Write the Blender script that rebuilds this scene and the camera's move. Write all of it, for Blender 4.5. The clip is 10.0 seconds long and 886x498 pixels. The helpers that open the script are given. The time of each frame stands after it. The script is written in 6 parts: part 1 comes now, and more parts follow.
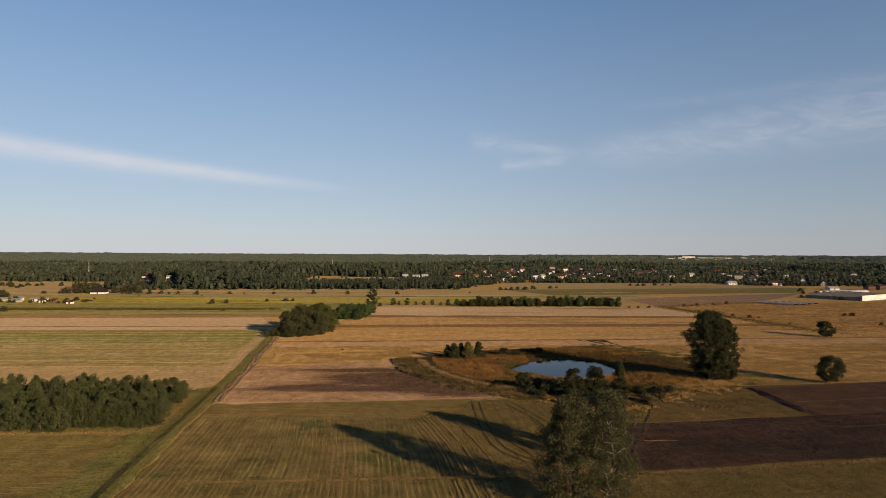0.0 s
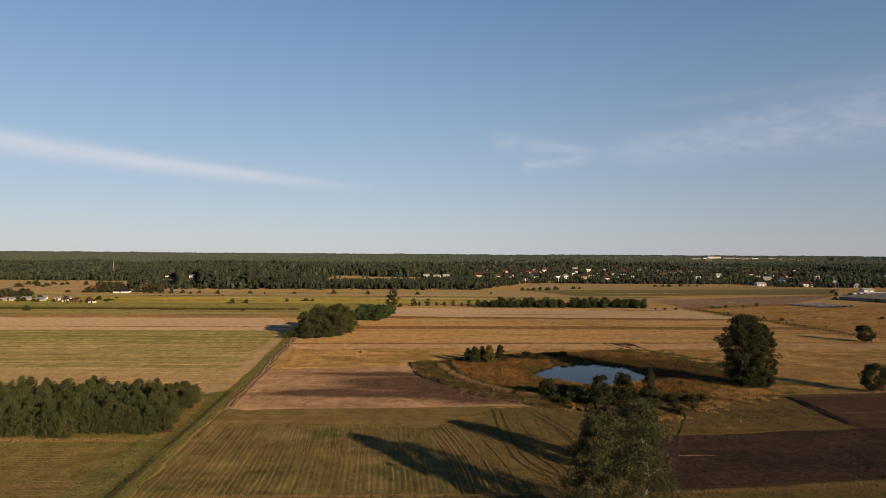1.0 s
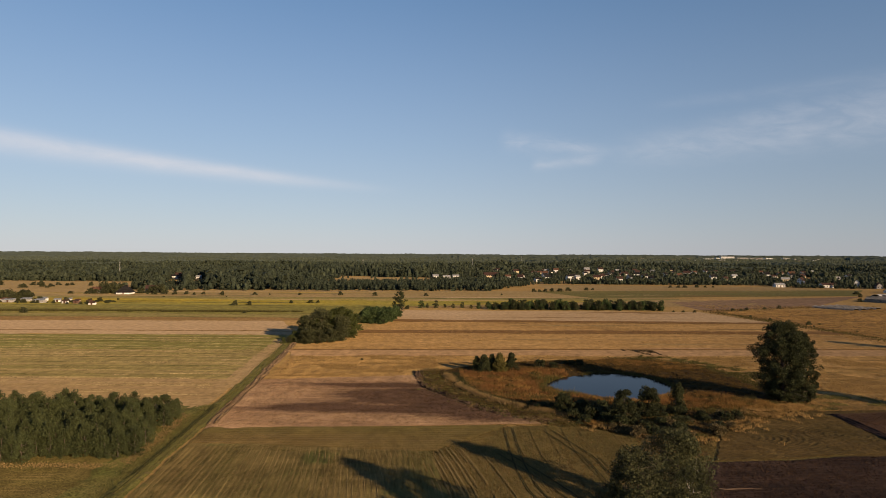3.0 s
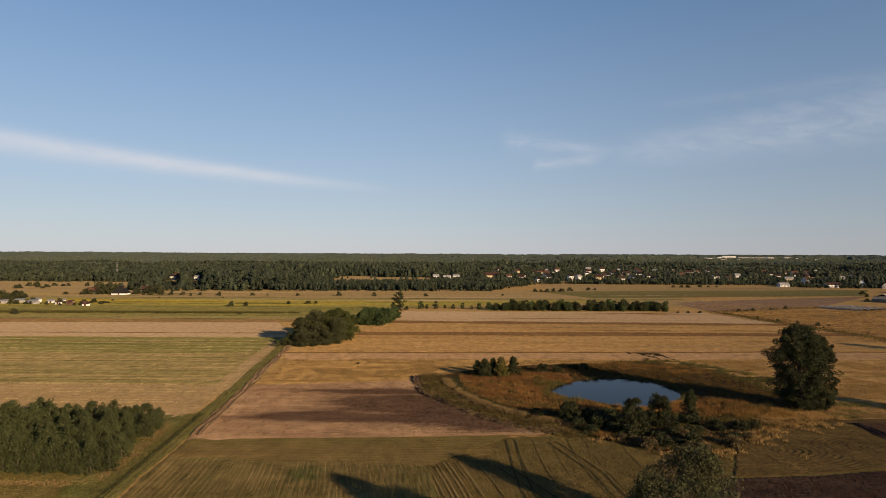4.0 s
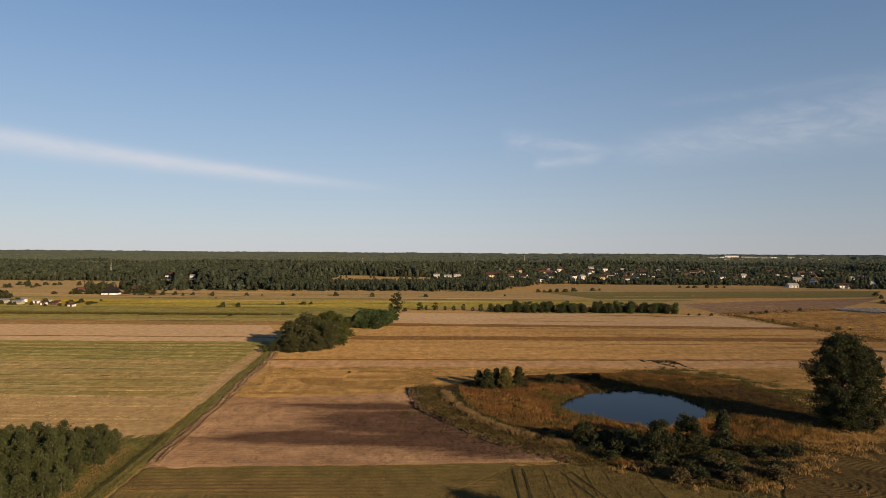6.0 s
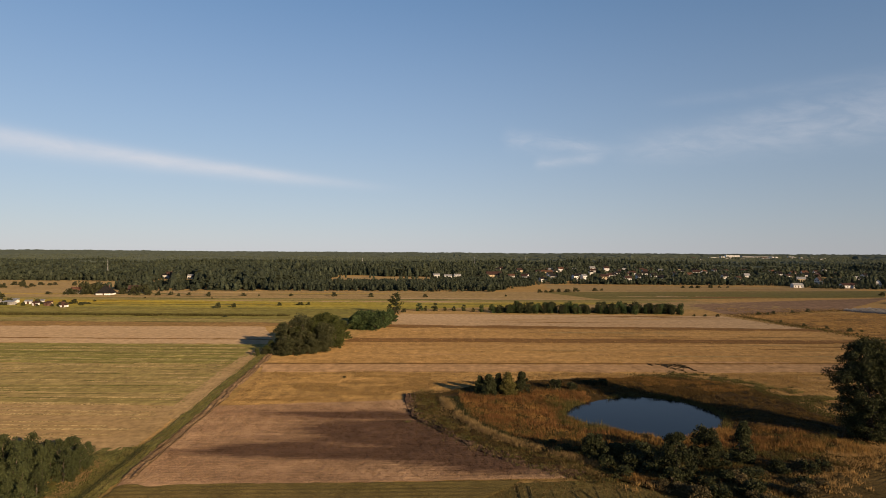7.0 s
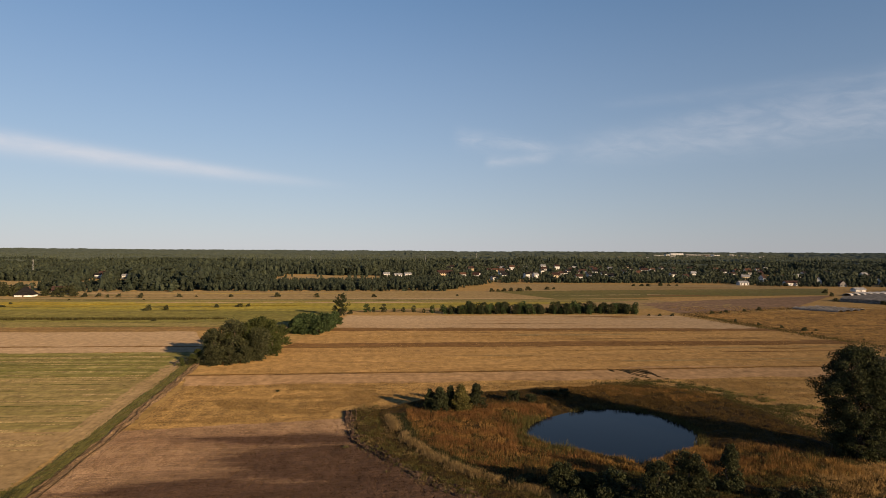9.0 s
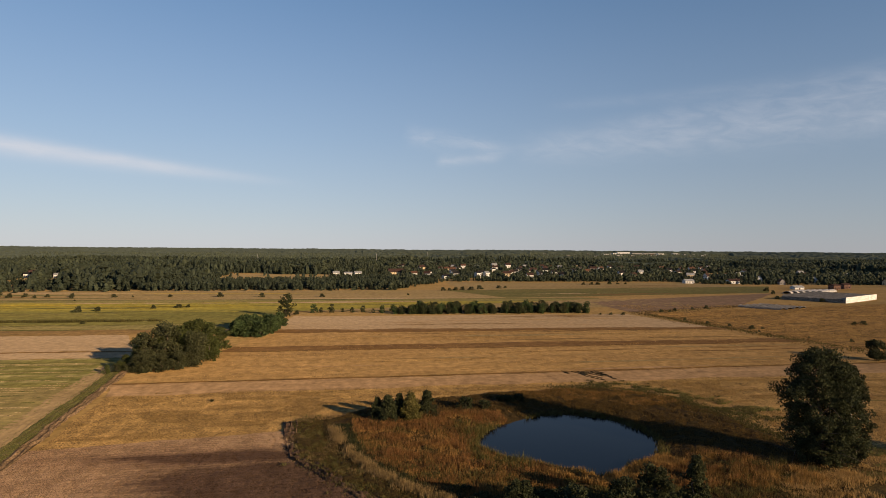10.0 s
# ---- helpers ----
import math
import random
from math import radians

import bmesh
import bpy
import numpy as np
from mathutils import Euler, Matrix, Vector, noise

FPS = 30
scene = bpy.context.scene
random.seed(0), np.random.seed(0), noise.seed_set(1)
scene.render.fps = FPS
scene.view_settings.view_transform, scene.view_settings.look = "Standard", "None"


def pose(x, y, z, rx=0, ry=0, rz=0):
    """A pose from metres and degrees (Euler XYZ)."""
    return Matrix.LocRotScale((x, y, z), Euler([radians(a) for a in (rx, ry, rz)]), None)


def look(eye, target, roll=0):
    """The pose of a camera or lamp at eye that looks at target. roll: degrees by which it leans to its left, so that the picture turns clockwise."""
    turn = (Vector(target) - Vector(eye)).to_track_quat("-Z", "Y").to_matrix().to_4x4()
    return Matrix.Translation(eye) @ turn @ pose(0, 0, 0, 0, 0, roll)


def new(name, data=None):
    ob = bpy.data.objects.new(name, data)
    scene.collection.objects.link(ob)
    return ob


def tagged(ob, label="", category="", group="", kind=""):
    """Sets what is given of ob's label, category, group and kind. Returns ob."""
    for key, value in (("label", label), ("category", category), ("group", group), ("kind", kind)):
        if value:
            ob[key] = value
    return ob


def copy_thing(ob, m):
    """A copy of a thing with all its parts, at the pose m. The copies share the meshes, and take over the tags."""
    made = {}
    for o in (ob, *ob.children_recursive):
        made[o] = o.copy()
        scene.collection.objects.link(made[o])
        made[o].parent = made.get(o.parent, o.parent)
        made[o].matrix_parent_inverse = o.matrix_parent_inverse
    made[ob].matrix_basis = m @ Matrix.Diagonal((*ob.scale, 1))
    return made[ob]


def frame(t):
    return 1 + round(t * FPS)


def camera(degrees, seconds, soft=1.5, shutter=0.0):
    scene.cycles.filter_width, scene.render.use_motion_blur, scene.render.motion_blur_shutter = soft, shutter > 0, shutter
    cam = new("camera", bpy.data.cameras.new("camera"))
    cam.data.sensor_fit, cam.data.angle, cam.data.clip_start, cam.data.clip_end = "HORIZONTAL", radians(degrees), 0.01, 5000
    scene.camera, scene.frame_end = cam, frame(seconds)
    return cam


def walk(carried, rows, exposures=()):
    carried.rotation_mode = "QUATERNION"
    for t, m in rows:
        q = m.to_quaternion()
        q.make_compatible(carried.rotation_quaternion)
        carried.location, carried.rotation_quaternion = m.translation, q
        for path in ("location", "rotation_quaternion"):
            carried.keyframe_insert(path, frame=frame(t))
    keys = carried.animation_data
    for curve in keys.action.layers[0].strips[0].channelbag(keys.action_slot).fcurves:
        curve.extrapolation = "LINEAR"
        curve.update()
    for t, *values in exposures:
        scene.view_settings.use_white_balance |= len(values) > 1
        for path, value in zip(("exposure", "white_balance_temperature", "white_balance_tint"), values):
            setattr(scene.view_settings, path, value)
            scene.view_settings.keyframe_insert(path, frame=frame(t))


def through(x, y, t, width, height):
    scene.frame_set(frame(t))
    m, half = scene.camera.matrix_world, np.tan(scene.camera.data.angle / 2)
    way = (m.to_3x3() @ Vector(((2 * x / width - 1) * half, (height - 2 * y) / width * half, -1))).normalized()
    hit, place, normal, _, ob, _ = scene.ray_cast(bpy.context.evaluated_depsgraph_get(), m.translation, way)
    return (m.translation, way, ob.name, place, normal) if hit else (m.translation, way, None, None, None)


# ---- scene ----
cam = camera(70.0, 10.0, soft=0.62)
PATH = [
    (0, (-2.429, -0.026, 36.717), (-2.35, 1.972, 36.733), 0.2),
    (0.5, (-2.13, 3.505, 36.792), (-2.088, 5.504, 36.807), 0.2),
    (1, (-1.83, 7.013, 36.885), (-1.819, 9.013, 36.9), 0.3),
    (1.5, (-1.555, 10.598, 36.956), (-1.57, 12.598, 36.971), 0.3),
    (2, (-1.257, 14.344, 36.999), (-1.277, 16.343, 37.014), 0.3),
    (2.5, (-0.941, 18.228, 37.044), (-0.962, 20.227, 37.059), 0.3),
    (4, (-0.116, 30.42, 37.136), (-0.14, 32.419, 37.15), 0.2),
    (4.5, (0.013, 34.656, 37.177), (-0.013, 36.656, 37.19), 0.2),
    (5, (0.176, 38.896, 37.236), (0.15, 40.896, 37.249), 0.2),
    (5.5, (0.277, 43.25, 37.297), (0.25, 45.25, 37.309), 0.3),
    (7, (0.577, 56.237, 37.139), (0.548, 58.236, 37.149), 0.3),
    (7.5, (0.688, 60.648, 37.132), (0.658, 62.648, 37.141), 0.3),
    (8, (0.906, 65.112, 37.141), (0.878, 67.112, 37.148), 0.2),
    (8.5, (1.246, 69.638, 37.167), (1.286, 71.637, 37.173), 0.4),
    (9, (1.65, 74.222, 37.189), (1.775, 76.218, 37.194), 0.3),
    (9.5, (2.157, 78.79, 37.191), (2.361, 80.779, 37.195), 0.4),
    (10, (2.776, 83.267, 37.154), (3.054, 85.248, 37.155), 0.4),
]
walk(cam, [(t, look(eye, target, roll)) for t, eye, target, roll in PATH], [(0, 0.78, 6500, 13)])


# ---------------------------------------------------------------- light
SUN_EL, SUN_AZ = 15.0, 139.0          # degrees; azimuth clockwise from +y
sun_dir = Vector((math.sin(radians(SUN_AZ)) * math.cos(radians(SUN_EL)),
                  math.cos(radians(SUN_AZ)) * math.cos(radians(SUN_EL)), math.sin(radians(SUN_EL))))
sun = new("sun", bpy.data.lights.new("sun", "SUN"))
sun.data.energy, sun.data.angle, sun.data.color = 4.7, radians(0.55), (1.0, 0.712, 0.415)
sun.matrix_world = look(sun_dir * 300, (0, 0, 0))


def world_sky():
    """Evening sky with a few thin streaks of high cloud."""
    w = bpy.data.worlds.new("sky")
    scene.world = w
    w.use_nodes = True
    n, l = w.node_tree.nodes, w.node_tree.links
    n.clear()
    out, bg, sky = n.new("ShaderNodeOutputWorld"), n.new("ShaderNodeBackground"), n.new("ShaderNodeTexSky")
    sky.sky_type, sky.sun_disc = "NISHITA", False
    sky.sun_elevation, sky.sun_rotation = radians(SUN_EL), radians(SUN_AZ)
    sky.air_density, sky.dust_density, sky.ozone_density = 1.0, 0.1, 3.0
    bg.inputs["Strength"].default_value = 0.0625
    tc, sep = n.new("ShaderNodeTexCoord"), n.new("ShaderNodeSeparateXYZ")
    l.new(tc.outputs["Generated"], sep.inputs[0])

    def math_node(op, a, b=None, c=None):
        m = n.new("ShaderNodeMath")
        m.operation = op
        for i, v in enumerate((a, b, c)):
            if v is None:
                continue
            if isinstance(v, (int, float)):
                m.inputs[i].default_value = v
            else:
                l.new(v, m.inputs[i])
        return m.outputs[0]

    az = math_node("MULTIPLY", math_node("ARCTAN2", sep.outputs[0], sep.outputs[1]), 57.2958)
    el = math_node("MULTIPLY", math_node("ARCSINE", sep.outputs[2]), 57.2958)
    comb = n.new("ShaderNodeCombineXYZ")
    l.new(az, comb.inputs[0])
    l.new(math_node("MULTIPLY", math_node("MULTIPLY_ADD", az, 0.06, el), 3.2), comb.inputs[1])
    wisp = n.new("ShaderNodeTexNoise")
    wisp.inputs["Scale"].default_value, wisp.inputs["Detail"].default_value = 0.34, 7.0
    wisp.inputs["Roughness"].default_value, wisp.inputs["Distortion"].default_value = 0.62, 0.5
    l.new(comb.outputs[0], wisp.inputs["Vector"])
    total = None
    # azimuth and elevation of both ends, half widths at both ends, strength, how far the wisps break it up
    for a0, e0, a1, e1, w0, w1, power, ragged in CLOUDS:
        u = math_node("DIVIDE", math_node("SUBTRACT", az, a0), a1 - a0)
        line = math_node("MULTIPLY_ADD", u, e1 - e0, e0)
        width = math_node("MAXIMUM", math_node("MULTIPLY_ADD", u, w1 - w0, w0), 0.05)
        d = math_node("DIVIDE", math_node("SUBTRACT", el, line), width)
        across = math_node("EXPONENT", math_node("MULTIPLY", math_node("MULTIPLY", d, d), -1.0))
        start = n.new("ShaderNodeMapRange")
        start.interpolation_type = "SMOOTHSTEP"
        start.inputs["From Min"].default_value, start.inputs["From Max"].default_value = 0.0, 0.15
        l.new(u, start.inputs["Value"])
        end = n.new("ShaderNodeMapRange")
        end.interpolation_type = "SMOOTHSTEP"
        end.inputs["From Min"].default_value, end.inputs["From Max"].default_value = 1.0, 0.75
        l.new(u, end.inputs["Value"])
        rag = n.new("ShaderNodeMapRange")
        rag.inputs["From Min"].default_value, rag.inputs["From Max"].default_value = 0.30 + 0.12 * ragged, 0.72
        rag.inputs["To Min"].default_value = 1.0 - ragged
        l.new(wisp.outputs["Fac"], rag.inputs["Value"])
        m = math_node("MULTIPLY", math_node("MULTIPLY", across, math_node("MULTIPLY", start.outputs[0], end.outputs[0])),
                      math_node("MULTIPLY", rag.outputs[0], power))
        total = m if total is None else math_node("ADD", total, m)
    mix = n.new("ShaderNodeMix")
    mix.data_type = "RGBA"
    l.new(math_node("MINIMUM", total, 0.9), mix.inputs["Factor"])
    veil = n.new("ShaderNodeMix")          # thin haze, dense at the horizon and gone overhead
    veil.data_type = "RGBA"
    thick, tone = n.new("ShaderNodeMapRange"), n.new("ShaderNodeValToRGB")
    thick.inputs["From Min"].default_value, thick.inputs["From Max"].default_value = 0.0, 50.0
    thick.inputs["To Min"].default_value, thick.inputs["To Max"].default_value = 0.8, 0.0
    l.new(el, thick.inputs["Value"])
    l.new(thick.outputs[0], veil.inputs["Factor"])
    ramp = tone.color_ramp
    ramp.elements[0].position, ramp.elements[0].color = 0.0, (0.435, 0.475, 0.543, 1)
    ramp.elements[1].position, ramp.elements[1].color = 0.40, (0.137, 0.266, 0.462, 1)
    middle = ramp.elements.new(0.16)
    middle.color = (0.30, 0.392, 0.517, 1)
    l.new(math_node("DIVIDE", el, 60.0), tone.inputs[0])
    scaled = n.new("ShaderNodeVectorMath")
    scaled.operation = "SCALE"
    square = n.new("ShaderNodeMapRange")      # the sky is darkest square to the sun
    square.interpolation_type = "SMOOTHSTEP"
    square.inputs["From Min"].default_value, square.inputs["From Max"].default_value = -12.0, 45.0
    square.inputs["To Min"].default_value, square.inputs["To Max"].default_value = 10.7, 7.6
    l.new(az, square.inputs["Value"])
    l.new(square.outputs[0], scaled.inputs["Scale"])
    l.new(tone.outputs[0], scaled.inputs[0])
    l.new(scaled.outputs[0], veil.inputs["B"])
    l.new(sky.outputs[0], veil.inputs["A"])
    l.new(veil.outputs["Result"], mix.inputs["A"])
    mix.inputs["B"].default_value = (6.6, 6.6, 6.8, 1)
    l.new(mix.outputs["Result"], bg.inputs["Color"])
    l.new(bg.outputs[0], out.inputs[0])


CLOUDS = [
    (-60, 10.0, -3.0, 5.55, 1.25, 0.34, 0.5, 0.3),
    (-50, 9.8, -12.0, 6.5, 0.8, 0.35, 0.25, 0.4),
    (4.0, 10.1, 15.0, 9.0, 0.9, 0.5, 0.28, 0.75),
    (7.0, 7.9, 14.0, 8.4, 0.5, 0.4, 0.3, 0.6),
    (12.0, 8.8, 60.0, 11.2, 1.1, 2.0, 0.29, 0.6),
    (20.0, 10.8, 62.0, 13.6, 0.6, 1.5, 0.15, 0.7),
    (16.0, 12.6, 50.0, 13.6, 0.4, 0.8, 0.08, 0.6),
]
world_sky()

# ---------------------------------------------------------------- materials


def colour(c):
    return (c[0], c[1], c[2], 1.0)


def surface(name, c1, c2, big=0.05, fine=2.5, stretch=(1, 1), turn=0.0, rough=0.9, bump=0.4, depth=0.1,
            rows=None, fleck=None, metal=0.0, island=0.0, random_object=0.0, spec=0.04, stain=None, drift=0.2):
    """A matt outdoor surface: two colours mixed in broad patches, fine grain on top, both drawn out along one way.
    rows: (spacing in metres, strength, colour) of parallel lines; fleck: (scale, share, colour) of scattered specks;
    stain: (colour, strength, patches of x, y, radius_x, radius_y), ragged damp ground;
    drift: how far long drifts across the view and tussocks differ in tone."""
    m = bpy.data.materials.new(name)
    m.use_nodes = True
    n, l = m.node_tree.nodes, m.node_tree.links
    p = n["Principled BSDF"]
    p.inputs["Roughness"].default_value, p.inputs["Metallic"].default_value = rough, metal
    p.inputs["Specular IOR Level"].default_value = spec
    if rough > 0.8:
        p.inputs["Diffuse Roughness"].default_value = 0.45
    tc, mp = n.new("ShaderNodeTexCoord"), n.new("ShaderNodeMapping")
    mp.inputs["Rotation"].default_value = (0, 0, radians(turn))
    mp.inputs["Scale"].default_value = (stretch[0], stretch[1], 1)
    rot = n.new("ShaderNodeMapping")
    rot.inputs["Rotation"].default_value = (0, 0, radians(turn))
    l.new(tc.outputs["Object"], rot.inputs["Vector"])
    l.new(rot.outputs[0], mp.inputs["Vector"])
    mp.inputs["Rotation"].default_value = (0, 0, 0)

    def grain(scale, detail=5.0, vec=mp.outputs[0], rgh=0.6):
        t = n.new("ShaderNodeTexNoise")
        t.inputs["Scale"].default_value, t.inputs["Detail"].default_value = scale, detail
        t.inputs["Roughness"].default_value = rgh
        l.new(vec, t.inputs["Vector"])
        return t.outputs["Fac"]

    def spread(v, lo, hi, a=0.0, b=1.0):
        r = n.new("ShaderNodeMapRange")
        r.inputs["From Min"].default_value, r.inputs["From Max"].default_value = lo, hi
        r.inputs["To Min"].default_value, r.inputs["To Max"].default_value = a, b
        l.new(v, r.inputs["Value"])
        return r.outputs[0]

    def blend(f, a, b, kind="MIX"):
        x = n.new("ShaderNodeMix")
        x.data_type, x.blend_type = "RGBA", kind
        for key, v in (("Factor", f), ("A", a), ("B", b)):
            if isinstance(v, float):
                x.inputs[key].default_value = v
            elif isinstance(v, tuple):
                x.inputs[key].default_value = colour(v)
            else:
                l.new(v, x.inputs[key])
        return x.outputs["Result"]

    def calc(op, a, b):
        x = n.new("ShaderNodeMath")
        x.operation = op
        for i, v in enumerate((a, b)):
            if isinstance(v, (int, float)):
                x.inputs[i].default_value = v
            else:
                l.new(v, x.inputs[i])
        return x.outputs[0]

    broad = grain(big)
    deep = n.new("ShaderNodeMapping")
    far = fine < 2
    deep.inputs["Scale"].default_value = (0.5, 0.42, 1) if far else (1, 0.6, 1)
    l.new(tc.outputs["Object"], deep.inputs["Vector"])
    small = grain(fine, 6.0, deep.outputs[0], 0.7)
    col = blend(spread(broad, 0.33, 0.67), tuple(c1), tuple(c2))
    mottle = grain(big * 9, 5.0)
    col = blend(spread(mottle, 0.35, 0.65, 0.0, 0.17), col, tuple(0.5 * (a + b) * 0.72 for a, b in zip(c1, c2)))
    if rows:
        spacing, strength, rc = rows
        sep = n.new("ShaderNodeSeparateXYZ")
        l.new(rot.outputs[0], sep.inputs[0])
        wob = calc("MULTIPLY", grain(0.05, 2.0, rot.outputs[0]), 0.9 * spacing)
        wave = calc("SINE", calc("MULTIPLY", calc("ADD", sep.outputs[1], wob), 6.2832 / spacing), 0)
        f = calc("MULTIPLY", spread(wave, 0.35, 1.0), calc("MULTIPLY", spread(grain(0.25, 5.0, rot.outputs[0]), 0.35, 0.6), strength))
        col = blend(f, col, tuple(rc))
    if stain:
        sc, power, patches = stain
        sp = n.new("ShaderNodeSeparateXYZ")
        l.new(tc.outputs["Object"], sp.inputs[0])
        wet = None
        for sx, sy, rx, ry in patches:
            dx = calc("DIVIDE", calc("SUBTRACT", sp.outputs[0], sx), rx)
            dy = calc("DIVIDE", calc("SUBTRACT", sp.outputs[1], sy), ry)
            one = calc("EXPONENT", calc("MULTIPLY", calc("ADD", calc("MULTIPLY", dx, dx), calc("MULTIPLY", dy, dy)), -1.0), 0)
            wet = one if wet is None else calc("ADD", wet, one)
        streak = n.new("ShaderNodeMapping")
        streak.inputs["Scale"].default_value = (0.05, 0.3, 1)
        l.new(tc.outputs["Object"], streak.inputs["Vector"])
        edge = calc("ADD", wet, spread(grain(1.0, 7.0, streak.outputs[0], 0.65), 0.25, 0.75, -0.42, 0.42))
        col = blend(calc("MULTIPLY", spread(edge, 0.18, 0.82), power), col, tuple(sc))
    if fleck:
        fs, share, fc = fleck
        col = blend(spread(grain(fs, 3.0, tc.outputs["Object"]), 0.62 - share, 0.70 - share), col, tuple(fc))
    if drift:
        long_way, tuft = n.new("ShaderNodeMapping"), n.new("ShaderNodeMapping")
        long_way.inputs["Scale"].default_value, tuft.inputs["Scale"].default_value = (0.06, 0.26, 1), (0.34, 0.19, 1)
        for node in (long_way, tuft):
            l.new(tc.outputs["Object"], node.inputs["Vector"])
        tone = spread(grain(1.0, 7.0, long_way.outputs[0], 0.68), 0.3, 0.7, 1 - drift, 1 + 0.75 * drift)
        dots = spread(grain(1.0, 5.0, tuft.outputs[0], 0.6), 0.32, 0.68, 1 - 1.1 * drift, 1 + 0.8 * drift)
        col = blend(1.0, col, grey(n, l, calc("MULTIPLY", tone, dots)), "MULTIPLY")
    value = spread(small, 0.32, 0.68, 0.66, 1.12) if far else spread(small, 0.34, 0.66, 0.16, 1.32)
    col = blend(1.0, col, grey(n, l, value), "MULTIPLY")
    if island:
        geo = n.new("ShaderNodeNewGeometry")
        col = blend(1.0, col, grey(n, l, spread(geo.outputs["Random Per Island"], 0, 1, 1 - island, 1 + island)), "MULTIPLY")
    if random_object:
        info = n.new("ShaderNodeObjectInfo")
        col = blend(1.0, col, grey(n, l, spread(info.outputs["Random"], 0, 1, 1 - random_object, 1 + random_object)), "MULTIPLY")
    l.new(col, p.inputs["Base Color"])
    if bump:
        b = n.new("ShaderNodeBump")
        b.inputs["Strength"].default_value, b.inputs["Distance"].default_value = bump * (0.15 if far else 1.0), depth
        l.new(calc("ADD", small, calc("MULTIPLY", mottle, 0.5)), b.inputs["Height"])
        l.new(b.outputs[0], p.inputs["Normal"])
    return m


def grey(n, l, value):
    c = n.new("ShaderNodeCombineColor")
    for i in range(3):
        l.new(value, c.inputs[i])
    return c.outputs[0]


def leaf_material(name, c1, c2, island=0.45, through=0.25):
    """Leaves: every leaf a little different, some light passing through."""
    m = surface(name, c1, c2, big=0.25, fine=1.5, rough=0.65, bump=0.0, island=island, random_object=0.18, spec=0.1, drift=0.0)
    n, l = m.node_tree.nodes, m.node_tree.links
    p = n["Principled BSDF"]
    t, mix = n.new("ShaderNodeBsdfTranslucent"), n.new("ShaderNodeMixShader")
    src = p.inputs["Base Color"].links[0].from_socket
    l.new(src, t.inputs["Color"])
    mix.inputs[0].default_value = through
    l.new(p.outputs[0], mix.inputs[1])
    l.new(t.outputs[0], mix.inputs[2])
    l.new(mix.outputs[0], n["Material Output"].inputs["Surface"])
    return m


M = {}
M["ground"] = surface("rough_grassland", (0.293, 0.192, 0.075), (0.220, 0.149, 0.054), 0.03, 1.2, stretch=(0.2, 1))
M["stubble_near"] = surface("stubble_green_brown", (0.144, 0.107, 0.040), (0.108, 0.093, 0.029), 0.04, 6.5, stretch=(1, 0.35), turn=-5)
M["stubble_rows"] = surface("stubble_in_rows", (0.158, 0.112, 0.044), (0.12, 0.108, 0.036), 0.05, 6.5, stretch=(0.12, 1.0), turn=85,
                           rows=(2.1, 0.6, (0.074, 0.066, 0.022)), fleck=(0.06, 0.05, (0.074, 0.081, 0.024)), drift=0.3)
M["headland"] = surface("headland_stubble", (0.148, 0.105, 0.042), (0.110, 0.091, 0.030), 0.05, 6.5, stretch=(0.15, 1.2), turn=-3)
M["meadow_rough"] = surface("rough_meadow", (0.335, 0.195, 0.062), (0.220, 0.135, 0.044), 0.05, 2.4, stretch=(0.3, 1.0), bump=0.6, depth=0.2, drift=0.45)
M["flowers"] = surface("yellow_flowers", (0.34, 0.24, 0.024), (0.222, 0.171, 0.032), 0.05, 1.0, stretch=(0.2, 1))
M["stubble_arcs"] = surface("rough_stubble", (0.105, 0.072, 0.028), (0.08, 0.06, 0.022), 0.08, 4.84, drift=0.25)
M["meadow_far"] = surface("far_pale_meadow", (0.241, 0.179, 0.083), (0.195, 0.142, 0.063), 0.02, 0.6, stretch=(0.12, 1), bump=0.3)
M["fallow_brown"] = surface("brown_fallow", (0.2, 0.128, 0.05), (0.148, 0.097, 0.038), 0.04, 1.0, stretch=(0.2, 1))
M["fallow"] = surface("fallow_grass", (0.2, 0.167, 0.062), (0.148, 0.128, 0.044), 0.04, 1.0, stretch=(0.2, 1))
M["grass_far"] = surface("far_grass", (0.09, 0.086, 0.026), (0.12, 0.102, 0.034), 0.02, 0.5, stretch=(0.15, 1))
M["tilled_pink"] = surface("reddish_tilled_soil", (0.173, 0.117, 0.074), (0.14, 0.091, 0.056), 0.02, 0.5, stretch=(0.2, 1))
M["bank"] = surface("bank_grass", (0.052, 0.033, 0.012), (0.036, 0.027, 0.009), 0.09, 3.52, bump=0.6, depth=0.2)
M["furrow_dark"] = surface("wet_turned_earth", (0.041, 0.026, 0.021), (0.063, 0.04, 0.03), 0.3, 2.0, bump=0.8)
M["furrow_clods"] = surface("heavy_clods", (0.126, 0.081, 0.05), (0.074, 0.046, 0.032), 0.4, 2.0, bump=0.8)
M["rut_grass"] = surface("trodden_dark_grass", (0.104, 0.089, 0.034), (0.081, 0.074, 0.027), 0.3, 3.0)
M["stubble_left"] = surface("stubble_left", (0.144, 0.108, 0.040), (0.104, 0.092, 0.026), 0.05, 4.84, stretch=(0.3, 1.4))
M["grass_green"] = surface("green_grass", (0.089, 0.095, 0.026), (0.13, 0.112, 0.037), 0.12, 4.4, fleck=(0.9, 0.06, (0.074, 0.078, 0.024)))
